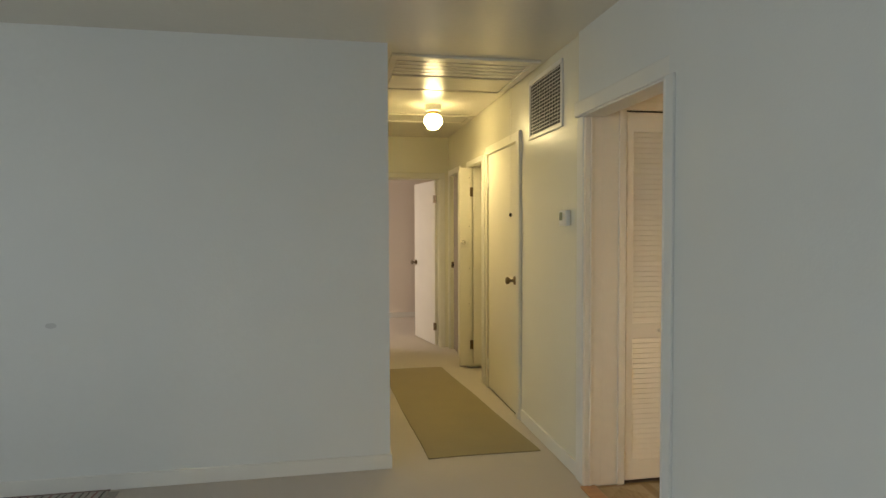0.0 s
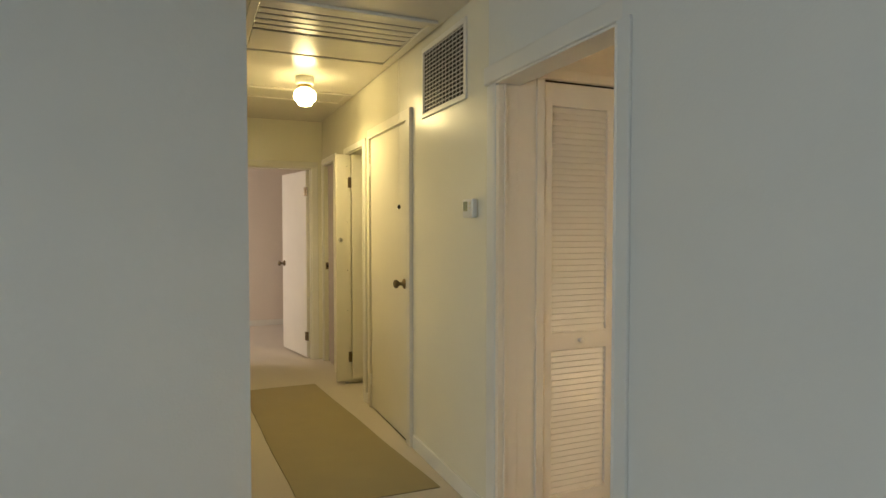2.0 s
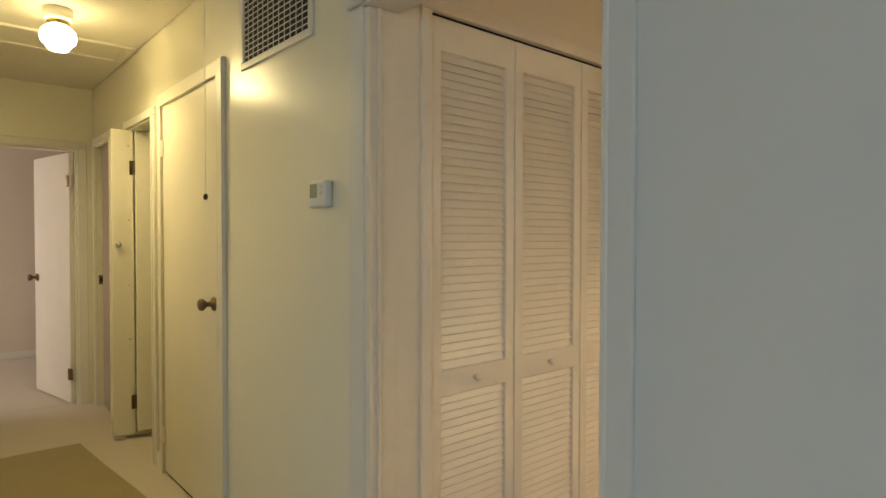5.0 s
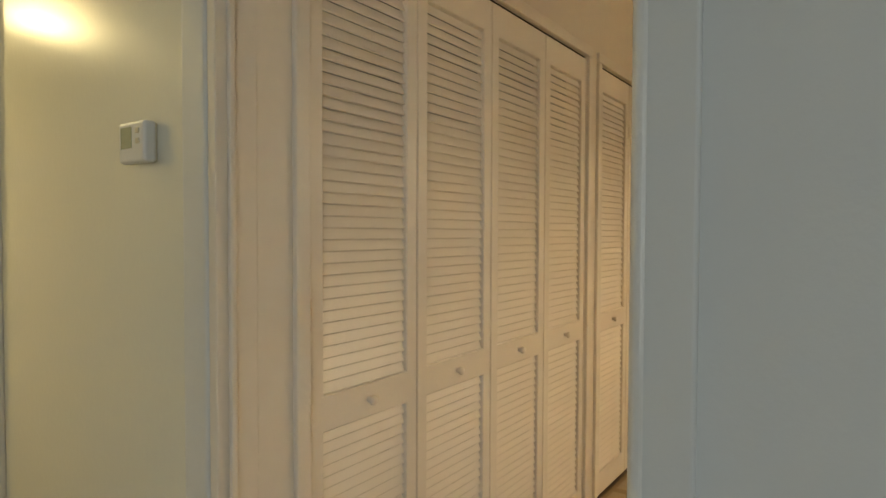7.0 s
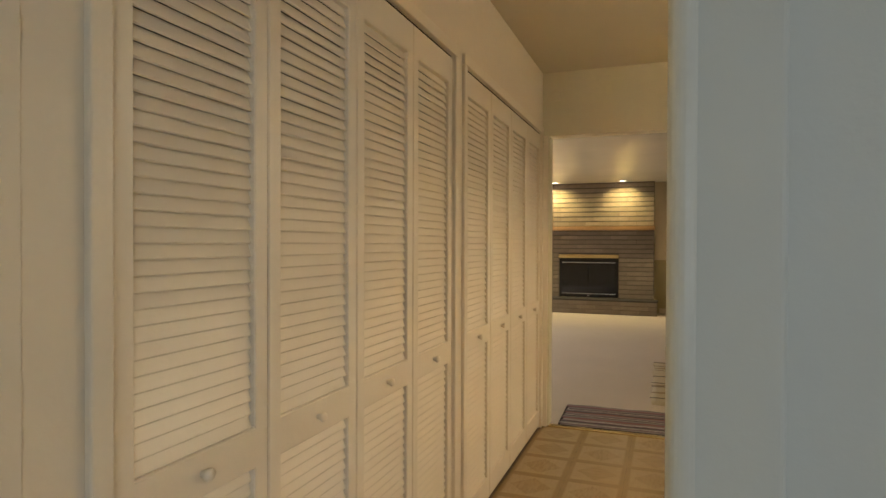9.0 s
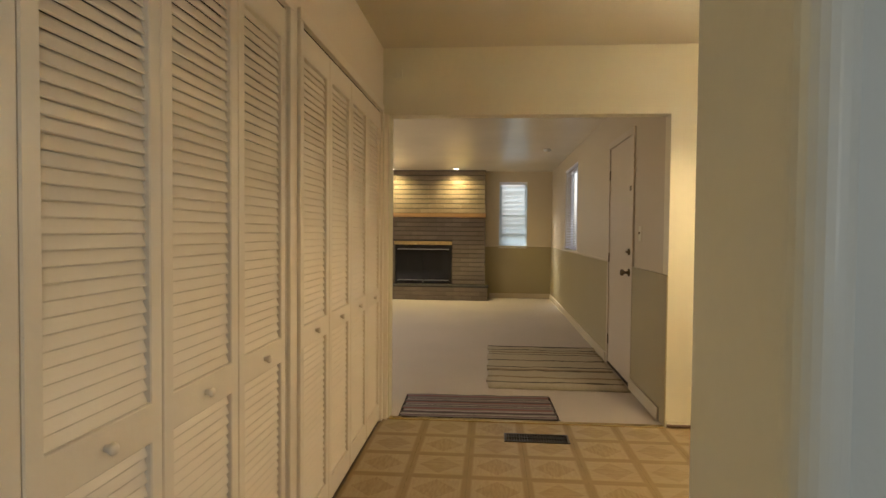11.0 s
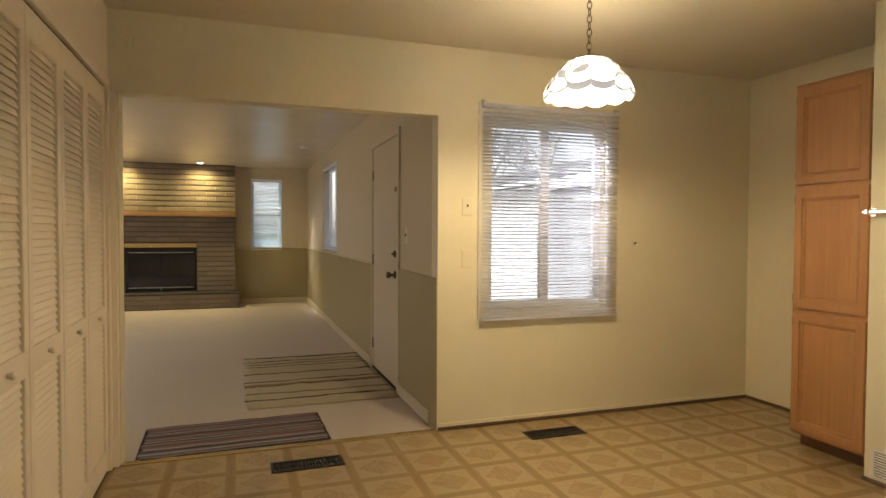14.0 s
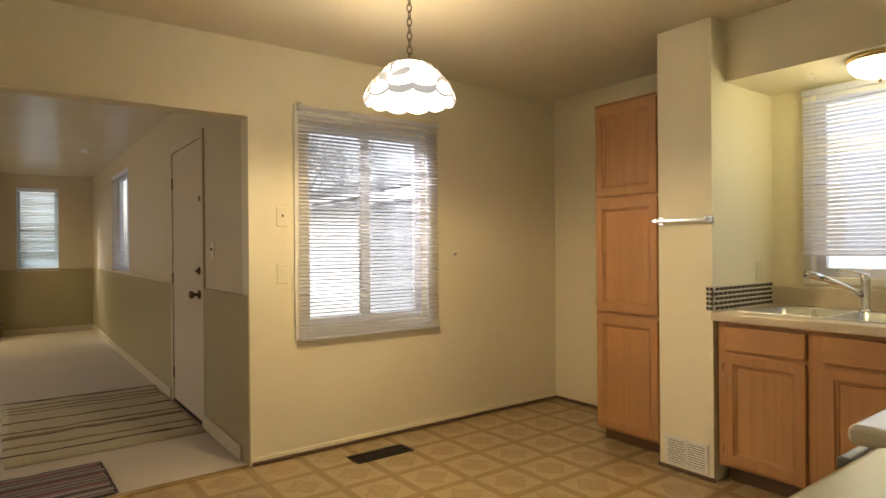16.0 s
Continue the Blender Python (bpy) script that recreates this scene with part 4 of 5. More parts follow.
part("cap", lathe([(0, -0.338), (0.012, -0.342), (0.020, -0.352), (0.050, -0.358), (0.072, -0.368), (0.070, -0.373), (0, -0.374)], 24), BRONZE, pend, "bronze shade cap", True)


def dome(z_top=-0.366, r_top=0.062, r_low=0.200, drop=0.160):
    """Profile of the shade: radius and height for s from 0 to 1."""
    def at(s):
        deep = 1 - math.cos(s * math.pi / 2)
        return r_top + (r_low - r_top) * (0.58 * deep + 0.42 * math.sin(s * math.pi / 2)), z_top - drop * deep
    return at


prof = dome()
S, R = 72, 12
bm = bmesh.new()
rings = []
for i in range(R + 1):
    ring = []
    for k in range(S):
        a = 2 * math.pi * k / S
        r, z = prof(i / R)
        if i == R:
            z -= 0.022 * abs(math.sin(a * 6)) ** 0.7
            r += 0.004
        ring.append(bm.verts.new((r * math.cos(a), r * math.sin(a), z)))
    rings.append(ring)
for lo, hi in zip(rings, rings[1:]):
    for k in range(S):
        bm.faces.new((lo[k], lo[(k + 1) % S], hi[(k + 1) % S], hi[k]))
bmesh.ops.recalc_face_normals(bm, faces=bm.faces[:])
bmesh.ops.solidify(bm, geom=bm.faces[:], thickness=0.003)
shade = part("shade", bm, SHADE, pend, "lit white stained-glass shade", True)


def on_dome(s, a, lift=0.003):
    r, z = prof(s)
    lift += 0.004
    return ((r + lift) * math.cos(a), (r + lift) * math.sin(a), z + lift * 0.5)


for s in (0.42, 0.64):
    part("came", sweep([on_dome(s, 2 * math.pi * k / 48) for k in range(49)], 0.0022, 4), LEAD, shade, "dark lead seam")
for k in range(14):
    a = 2 * math.pi * (k + 0.3) / 14
    part("came", sweep([on_dome(0.08 + 0.56 * i / 8, a) for i in range(9)], 0.0022, 4), LEAD, shade, "dark lead seam")


def ribbon(lower, upper, a0, a1, steps=14):
    """A flat band of glass on the shade between two curves over the angle."""
    bm = bmesh.new()
    rows = []
    for i in range(steps + 1):
        u = i / steps
        rows.append([bm.verts.new(Vector(on_dome(min(s, 1.0), a0 + (a1 - a0) * u, 0.007)) - Vector((0, 0, max(0, s - 1.0)))) for s in (lower(u), upper(u))])
    for p, q in zip(rows, rows[1:]):
        bm.faces.new((p[0], p[1], q[1], q[0]))
    bmesh.ops.recalc_face_normals(bm, faces=bm.faces[:])
    bmesh.ops.solidify(bm, geom=bm.faces[:], thickness=0.002)
    return bm


for k in range(12):
    a0 = 2 * math.pi * k / 12
    if k % 4 in (2, 3):
        part("arch", ribbon(lambda u: 1.0 - 0.17 * math.sin(math.pi * u) ** 0.7, lambda u: 0.93 - 0.20 * math.sin(math.pi * u) ** 0.7, a0, a0 + math.pi / 6), GREY_GLASS, shade, "grey arched border glass")
    else:
        part("rim", ribbon(lambda u: 1.0 + 0.022 * math.sin(math.pi * u) ** 0.7, lambda u: 0.90 + 0.08 * math.sin(math.pi * u) ** 0.7, a0, a0 + math.pi / 6), GREY_GLASS, shade, "grey scalloped rim glass")


for k in range(12):
    a0 = 2 * math.pi * k / 12
    pts = []
    for i in range(11):
        a = a0 + math.pi / 6 * i / 10
        x, y, z = on_dome(1.0, a, 0.0)
        pts.append((x, y, z - 0.020 * abs(math.sin(6 * a)) ** 0.7))
    part("rim_bead", sweep(pts, 0.0075, 6), GREY_GLASS, shade, "grey scalloped rim bead")


def wing(s0, a0, rs, ra, lean):
    """A leaf-shaped piece of grey glass lying on the shade, with its lead outline."""
    bm = bmesh.new()
    outline = []
    for i in range(14):
        u = 2 * math.pi * i / 14
        ds, da = rs * math.sin(u) * (0.65 + 0.35 * math.cos(u)), ra * math.cos(u)
        outline.append(on_dome(s0 + ds + lean * da, a0 + da, 0.0045))
    mid = bm.verts.new(on_dome(s0, a0, 0.006))
    ring = [bm.verts.new(p) for p in outline]
    for i in range(14):
        bm.faces.new((mid, ring[i], ring[(i + 1) % 14]))
    bmesh.ops.recalc_face_normals(bm, faces=bm.faces[:])
    bmesh.ops.solidify(bm, geom=bm.faces[:], thickness=0.002)
    part("wing", bm, GREY_GLASS, shade, "grey leaf-shaped glass")
    part("came", sweep(outline + outline[:1], 0.0017, 4), LEAD, shade, "dark lead seam")


for j in range(3):
    a0 = 2.02 + 2 * math.pi / 3 * j
    wing(0.70, a0 - 0.30, 0.13, 0.25, 0.25)
    wing(0.68, a0 + 0.30, 0.14, 0.27, -0.25)
    wing(0.52, a0 - 0.10, 0.10, 0.10, 0.9)
    wing(0.50, a0 + 0.12, 0.09, 0.10, -0.9)
    pts = [on_dome(0.30 + 0.03 * (i % 2), a0 + 0.5 + 0.10 * i, 0.004) for i in range(13)]
    part("came", sweep(pts, 0.0014, 4), LEAD, shade, "dark lead seam")

# towel bar, grille and mosaic on the pier
setting("wall_pier", box(3.28, 3.60, -1.2, -0.53, 0, CEIL), KITCHEN_WALL, "cream painted wall pier beside the sink", "wall")
setting("wall_soffit", box(1.385, 3.28, -1.2, -0.665, 2.135, CEIL), KITCHEN_WALL, "cream painted soffit over the sink", "soffit")
bar = thing("towel_bar", (3.43, -0.53, 1.392), "chrome towel bar on the wall pier", "towel bar", "", 180)
for x in (-0.150, 0.150):
    bm = box(x - 0.014, x + 0.014, -0.006, -0.0003, -0.022, 0.022, 0.002)
    add_box(bm, x - 0.009, x + 0.009, -0.062, -0.006, -0.014, 0.014, 0.004)
    part("post", bm, CHROME, bar)
part("rod", box(-0.175, 0.175, -0.056, -0.044, -0.006, 0.006, 0.001), CHROME, bar)
grille = thing("wall_grille", (3.437, -0.53, 0.030), "white metal register low on the pier", "wall vent", "", 180)
# black sheet painted in for shade behind the register slats
part("shade_backing", box(-0.120, 0.120, -0.002, -0.0003, 0.004, 0.154), BLACK, grille)
bm = bmesh.new()
for b in ((-0.128, 0.128, 0.0, 0.012), (-0.128, 0.128, 0.146, 0.158), (-0.128, -0.110, 0.012, 0.146), (0.110, 0.128, 0.012, 0.146), (-0.008, 0.008, 0.012, 0.146)):
    add_box(bm, b[0], b[1], -0.007, -0.002, b[2], b[3], 0.001)
part("frame", bm, WHITE_PLASTIC, grille)
me = to_mesh(box(-0.0505, 0.0505, -0.006, -0.0022, -0.0045, 0.0045), "slat", WHITE_PLASTIC)
for s in (-0.059, 0.059):
    for k in range(10):
        ob = new("slat", me)
        ob.location = (s, 0, 0.020 + k * 0.0135)
        ob.parent = grille

# sink counter
top = tagged(new("countertop"), "beige laminate countertop with a backsplash, round the sink", "countertop")
top.location = (2.33, -0.85, 0.0)
bm = bmesh.new()
X0, X1, Y0, Y1 = -0.94, 0.947, -0.348, 0.345
hx0, hx1, hy0, hy1 = 0.07, 0.85, -0.25, 0.215
for b in ((X0, hx0, Y0, Y1), (hx1, X1, Y0, Y1), (hx0, hx1, Y0, hy0), (hx0, hx1, hy1, Y1)):
    add_box(bm, *b, 0.862, 0.90)
add_box(bm, X0, X1, Y1 - 0.012, Y1 + 0.006, 0.858, 0.9015, 0.006)
part("slab", bm, LAMINATE, top)
part("backsplash", box(X0, X1, Y0, Y0 + 0.02, 0.9005, 1.012, 0.004), LAMINATE, top)

sink = thing("kitchen_sink", (2.79, -0.867, 0.90), "double-bowl stainless steel sink", "sink")
bm = bmesh.new()
for b in ((-0.41, 0.41, 0.205, 0.235), (-0.41, 0.41, -0.275, -0.175), (-0.41, -0.37, -0.175, 0.205), (0.37, 0.41, -0.175, 0.205), (-0.015, 0.015, -0.175, 0.205)):
    add_box(bm, *b, 0.001, 0.007, 0.002)
part("rim", bm, STEEL, sink)
for a, b in ((-0.369, -0.016), (0.016, 0.369)):
    bm = bmesh.new()
    bmesh.ops.create_cube(bm, size=1.0)
    for v in bm.verts:
        v.co = Vector((a + (v.co.x + 0.5) * (b - a), -0.174 + (v.co.y + 0.5) * 0.378, -0.17 + (v.co.z + 0.5) * 0.173))
    bmesh.ops.delete(bm, geom=[f for f in bm.faces if f.normal.z > 0.5], context="FACES_ONLY")
    bmesh.ops.bevel(bm, geom=[e for e in bm.edges if not e.is_boundary], offset=0.035, segments=4, profile=0.5, affect="EDGES")
    bmesh.ops.reverse_faces(bm, faces=bm.faces[:])
    bmesh.ops.solidify(bm, geom=bm.faces[:], thickness=-0.0012)
    bowl = part("bowl", bm, STEEL, sink, "", True)
    part("drain", lathe([(0, -0.1675), (0.035, -0.1675), (0.042, -0.165), (0.045, -0.163), (0.045, -0.1695), (0, -0.1695)], 24, Matrix.Translation(((a + b) / 2, 0.01, 0))), CHROME, bowl, "", True)
faucet = thing("kitchen_faucet", (2.77, -1.085, 0.907), "chrome pull-out kitchen faucet with a lever", "faucet")
part("base", lathe([(0, 0), (0.032, 0), (0.030, 0.008), (0.024, 0.014), (0, 0.014)], 24), CHROME, faucet, "", True)
part("body", lathe([(0.021, 0.012), (0.021, 0.15), (0.023, 0.155), (0.023, 0.185), (0.018, 0.195), (0, 0.195)], 24), CHROME, faucet, "", True)
part("spout", sweep([(0.0, 0.0, 0.075), (0.045, 0.05, 0.11), (0.10, 0.11, 0.150), (0.15, 0.165, 0.178)], 0.015, 14), CHROME, faucet, "", True)
part("spray_head", tube((0.14, 0.155, 0.173), (0.195, 0.215, 0.197), 0.018, 0.022, 16), CHROME, faucet, "chrome spray head", True)
part("lever", sweep([(0.0, 0.0, 0.190), (0.04, 0.01, 0.200), (0.12, 0.03, 0.212)], 0.007, 10), CHROME, faucet, "chrome lever", True)

MOSAIC = surface("dark_glass_mosaic", (0.10, 0.09, 0.07), 0.2, vary=0.35, scale=45)
GROUT = surface("pale_grout", (0.62, 0.58, 0.48), 0.8, vary=0.05, scale=20)
mos = thing("mosaic_backsplash", (3.28, -0.53, 0.905), "dark glass mosaic tiles with pale grout on the pier", "tile strip")
part("grout", box(-0.006, -0.0003, -0.645, 0.006, 0.0, 0.130), GROUT, mos)
part("grout", box(-0.006, 0.034, 0.0003, 0.006, 0.0, 0.130), GROUT, mos)
me = to_mesh(box(-0.010, -0.0055, -0.0185, 0.0185, -0.0080, 0.0080, 0.0015, 1), "tile", MOSAIC)
for row in range(5):
    for k in range(14):
        ob = new("tile", me)
        ob.location = (0, -0.022 - k * 0.0455 - (0.0 if row % 2 else 0.012), 0.014 + row * 0.0255)
        ob.parent = mos
me = to_mesh(box(-0.0075, 0.0075, 0.0055, 0.010, -0.0080, 0.0080, 0.0015, 1), "tile", MOSAIC)
for row in range(5):
    for k in range(2):
        ob = new("tile", me)
        ob.location = (0.004 + k * 0.0195, 0, 0.014 + row * 0.0255)
        ob.parent = mos

sl = thing("ceiling_lamp", (2.62, -0.83, 2.135), "lit frosted dome lamp under the soffit", "ceiling lamp")
part("base", lathe([(0, 0), (0.135, 0), (0.140, -0.012), (0.132, -0.026), (0, -0.026)], 36), BRASS, sl, "brass rim", True)
part("dome", lathe([(0.130, -0.026), (0.122, -0.055), (0.095, -0.082), (0.05, -0.098), (0.012, -0.103), (0, -0.103)], 36), SINK_GLASS, sl, "lit frosted glass dome", True)
part("finial", lathe([(0, -0.125), (0.007, -0.122), (0.010, -0.114), (0.006, -0.106), (0.010, -0.102), (0, -0.102)], 16), BRONZE, sl, "dark finial", True)
ch = thing("ceiling_hook", (2.94, -0.90, 2.135), "small white ceiling hook under the soffit", "hook")
part("plate", lathe([(0, 0), (0.012, 0), (0.010, -0.005), (0, -0.005)], 14), WHITE_PLASTIC, ch, "", True)
part("hook", sweep([(0.016 * math.sin(a), 0, -0.020 + 0.016 * math.cos(a)) for a in (k * 0.5 for k in range(10))], 0.0026, 7), WHITE_PLASTIC, ch, "", True)

# ---------------------------------------------------------------- oak cabinets


def cabinet_door(parent, name, x0, x1, z0, z1, flat=False):
    """A framed oak door with a raised panel, its back on local y = 0, facing +y."""
    if flat:
        return part(name, box(x0, x1, 0.0005, 0.019, z0, z1, 0.009, 3), OAK_FLAT, parent)
    w = 0.052
    us, vs = [x0, x0 + w, x1 - w, x1], [z0, z0 + w, z1 - w, z1]
    bm = sheet(us, vs, lambda u, v: not (us[1] < u < us[2] and vs[1] < v < vs[2]), 0.0005, 0.019)
    bmesh.ops.bevel(bm, geom=[e for e in bm.edges if e.calc_face_angle(0) > 1], offset=0.004, segments=2, affect="EDGES")
    d = part(name, bm, OAK, parent)
    part("panel", box(x0 + w - 0.004, x1 - w + 0.004, 0.001, 0.0055, z0 + w - 0.004, z1 - w + 0.004), OAK, d)
    mould = bmesh.new()
    rings = []
    for inset, depth in ((0.0, 0.0175), (0.004, 0.0135), (0.010, 0.0125), (0.016, 0.0058)):
        a, b, lo, hi = x0 + w + inset, x1 - w - inset, z0 + w + inset, z1 - w - inset
        rings.append([mould.verts.new(p) for p in ((a, depth, lo), (b, depth, lo), (b, depth, hi), (a, depth, hi))])
    for p, q in zip(rings, rings[1:]):
        for k in range(4):
            mould.faces.new((p[k], p[(k + 1) % 4], q[(k + 1) % 4], q[k]))
    bmesh.ops.recalc_face_normals(mould, faces=mould.faces[:])
    part("moulding", mould, OAK_FLAT, d)
    return d


def small_hinge(parent, x, z, y=0.010):
    bm = tube((x, y, z - 0.022), (x, y, z + 0.022), 0.0045, 0.0045, 8)
    add_box(bm, x - 0.008, x + 0.008, y - 0.010, y - 0.002, z - 0.016, z + 0.016)
    return part("hinge", bm, BRONZE, parent, "dark hinge")


pantry = thing("pantry_cabinet", (3.610, -0.615, 0.0), "tall honey oak pantry cabinet with three doors", "cabinet")
part("carcass", box(0.0, 0.505, -0.58, -0.019, 0.085, 2.145), OAK, pantry)
bm = sheet([0.0, 0.055, 0.475, 0.505], [0.085, 0.125, 0.79, 0.835, 1.54, 1.575, 2.10, 2.145], lambda u, v: not (0.055 < u < 0.475 and (0.125 < v < 0.79 or 0.835 < v < 1.54 or 1.575 < v < 2.10)), -0.0185, 0.0)
part("face_frame", bm, OAK, pantry)
part("crown", box(0.0, 0.507, -0.58, 0.006, 2.1455, 2.160, 0.004), OAK_FLAT, pantry)
part("toe_kick", box(0.0, 0.495, -0.58, -0.075, 0.0, 0.0845), OAK_SHADED, pantry, "recessed toe kick with shade in its colour")
for a, b in ((0.104, 0.812), (0.838, 1.540), (1.568, 2.130)):
    d = cabinet_door(pantry, "door", 0.046, 0.490, a, b)
    for z in (a + 0.06, b - 0.06):
        small_hinge(d, 0.4930, z)

base = thing("sink_base_cabinet", (2.325, -0.549, 0.0), "honey oak sink base cabinet with two doors", "cabinet")
part("carcass", box(0.0, 0.935, -0.62, -0.019, 0.10, 0.858), OAK, base)
bm = sheet([0.0, 0.04, 0.43, 0.505, 0.895, 0.935], [0.10, 0.13, 0.688, 0.712, 0.826, 0.858], lambda u, v: not ((0.04 < u < 0.43 or 0.505 < u < 0.895) and (0.13 < v < 0.688 or 0.712 < v < 0.826)), -0.0185, 0.0)
part("face_frame", bm, OAK, base)
part("toe_kick", box(0.0, 0.935, -0.62, -0.085, 0.0, 0.0995), OAK_SHADED, base, "recessed toe kick with shade in its colour")
for a, b, hx in ((0.505, 0.900, 0.903), (0.030, 0.435, 0.027)):
    cabinet_door(base, "drawer_front", a, b, 0.706, 0.834, True)
    d = cabinet_door(base, "door", a, b, 0.118, 0.690)
    for z in (0.19, 0.62):
        small_hinge(d, hx, z)
base2 = thing("base_cabinet", (1.97, -0.549, 0.0), "honey oak base cabinet with a drawer", "cabinet")
part("carcass", box(0.0, 0.352, -0.62, -0.0005, 0.10, 0.858, 0.002), OAK, base2)
part("toe_kick", box(0.0, 0.352, -0.62, -0.085, 0.0, 0.0995), OAK_SHADED, base2, "recessed toe kick with shade in its colour")
cabinet_door(base2, "drawer_front", 0.02, 0.335, 0.706, 0.834, True)
cabinet_door(base2, "door", 0.02, 0.335, 0.118, 0.690)

# counter and range along the living room wall
nc = tagged(new("countertop"), "pale laminate countertop beside the range", "countertop")
nc.location = (1.67, 1.60, 0.0)
part("slab", box(-0.283, 0.285, -0.255, 0.22, 0.888, 0.928, 0.012, 4), surface("pale_laminate", (0.56, 0.51, 0.38), 0.3, vary=0.04, scale=60), nc)
nb = thing("base_cabinet", (1.387, 1.39, 0.0), "honey oak base cabinet beside the range", "cabinet")
part("carcass", box(0.0, 0.535, 0.0, 0.42, 0.10, 0.879, 0.002), OAK, nb)
part("toe_kick", box(0.0, 0.46, 0.0, 0.42, 0.0, 0.0995), OAK_SHADED, nb, "recessed toe kick with shade in its colour")
part("door", box(0.536, 0.554, 0.02, 0.40, 0.12, 0.69, 0.004), OAK, nb)
part("drawer_front", box(0.536, 0.554, 0.02, 0.40, 0.71, 0.855, 0.004), OAK_FLAT, nb)
rng = thing("kitchen_range", (1.387, 0.535, -0.004), "white enamel kitchen range with a grey handle", "range")
part("body", box(0.0, 0.60, 0.0, 0.755, 0.02, 0.905, 0.006), ENAMEL, rng)
part("cooktop", box(0.0, 0.630, -0.004, 0.759, 0.906, 0.942, 0.014, 4), ENAMEL, rng)
part("burner_pan", box(0.05, 0.57, 0.06, 0.70, 0.9425, 0.946, 0.002), surface("greenish_enamel", (0.42, 0.45, 0.36), 0.25), rng, "pale green-grey cooktop inset")
part("oven_door", box(0.601, 0.628, 0.02, 0.735, 0.20, 0.84, 0.006), ENAMEL, rng)
part("oven_handle", box(0.629, 0.655, 0.04, 0.735, 0.850, 0.874, 0.008, 3), surface("grey_handle", (0.25, 0.26, 0.27), 0.35, 0.3), rng, "grey oven handle")
part("control_panel", box(0.0, 0.07, 0.0, 0.755, 0.9465, 1.09, 0.008), ENAMEL, rng)
for k in range(4):
    part("leg", tube((0.05 + 0.48 * (k % 2), 0.06 + 0.62 * (k // 2), 0.0), (0.05 + 0.48 * (k % 2), 0.06 + 0.62 * (k // 2), 0.022), 0.02, 0.02, 12), BLACK, rng)

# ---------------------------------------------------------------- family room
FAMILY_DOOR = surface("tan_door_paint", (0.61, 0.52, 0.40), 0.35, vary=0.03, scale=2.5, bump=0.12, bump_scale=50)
ext = thing("entry_door", (6.02, 1.303, 0.0), "closed cream outside door with knob and deadbolt", "door")
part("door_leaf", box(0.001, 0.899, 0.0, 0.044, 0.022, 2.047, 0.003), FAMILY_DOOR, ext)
part("knob", knob_bm(pose(0.075, 0.044, 0.93, -90, 0, 0)), BRONZE, ext, "bronze round knob", True)
part("deadbolt", lathe([(0, 0), (0.028, 0), (0.027, 0.012), (0.010, 0.016), (0.009, 0.030), (0, 0.030)], 20, pose(0.075, 0.044, 1.10, -90, 0, 0)), BRONZE, ext, "bronze deadbolt turn", True)
part("door_chain", box(0.010, 0.060, 0.0445, 0.056, 1.60, 1.64, 0.003), BRONZE, ext, "small bronze night latch")
part("weather_strip", box(0.006, 0.894, 0.03, 0.052, 0.002, 0.021, 0.002), BLACK, ext, "black door sweep")
for z in (0.24, 1.02, 1.80):
    hinge_part(ext, 0.897, 0.048, z, 0)
bm = bmesh.new()
for a, b in ((5.965, 6.022), (6.918, 6.975)):
    add_box(bm, a, b, 1.3395, 1.357, 0, 2.05, 0.004)
add_box(bm, 5.965, 6.975, 1.3395, 1.357, 2.051, 2.11, 0.004)
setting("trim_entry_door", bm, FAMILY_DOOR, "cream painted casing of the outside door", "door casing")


def rug_thing(name, at, w, l, mat, label, turn, fringe=True):
    r = thing(name, at, label, "rug", "woven rugs", turn)
    bm = bmesh.new()
    nx, ny = 14, 22
    g = [[bm.verts.new((i / nx * w, j / ny * l + 0.012 * math.sin(i * 1.7 + j * 0.2) * (j in (0, ny)), 0.010 + 0.004 * noise.noise((i * 0.5, j * 0.35, at[0])))) for j in range(ny + 1)] for i in range(nx + 1)]
    for i in range(nx):
        for j in range(ny):
            bm.faces.new((g[i][j], g[i + 1][j], g[i + 1][j + 1], g[i][j + 1]))
    e = bmesh.ops.extrude_face_region(bm, geom=bm.faces[:])
    bmesh.ops.translate(bm, vec=(0, 0, -0.0085), verts=[v for v in e["geom"] if isinstance(v, bmesh.types.BMVert)])
    bmesh.ops.recalc_face_normals(bm, faces=bm.faces[:])
    part("weave", bm, mat, r, "", True)
    if fringe:
        me = to_mesh(box(-0.003, 0.003, -0.018, 0.0, 0.001, 0.006), "tassel", FRINGE)
        for side in (0, 1):
            for k in range(24):
                ob = new("tassel", me)
                ob.location = (0.012 + k * (w - 0.024) / 23, l + 0.016 if side else 0.0, 0.002)
                ob.rotation_euler = (0, 0, radians(random.uniform(-25, 25)))
                ob.parent = r
    return r


PURPLE, GREY, PALE, RED, DK = (0.13, 0.085, 0.10), (0.22, 0.19, 0.185), (0.50, 0.47, 0.44), (0.20, 0.07, 0.07), (0.035, 0.027, 0.03)
seq = [DK, GREY, PURPLE, PALE, GREY, DK, PURPLE, PALE, GREY, RED, PURPLE, GREY, DK, PALE, PURPLE, GREY, RED, DK, GREY, PURPLE, PALE, DK, GREY, PURPLE, RED, GREY, DK, PURPLE]
pos, stops = 0.0, []
for c in seq:
    stops.append((pos, c))
    pos += 0.010 / 0.57 if c == PALE else random.uniform(0.017, 0.03) / 0.57
rug_a = stripes("dark_rag_stripes", [(p / max(pos, 1.0), c) for p, c in stops], 0.010, 0.60)
rug_thing("rag_rug", (5.055, 2.03, 0.0), 0.57, 1.05, rug_a, "dark purple and grey striped rag rug with fringe", 1.5)
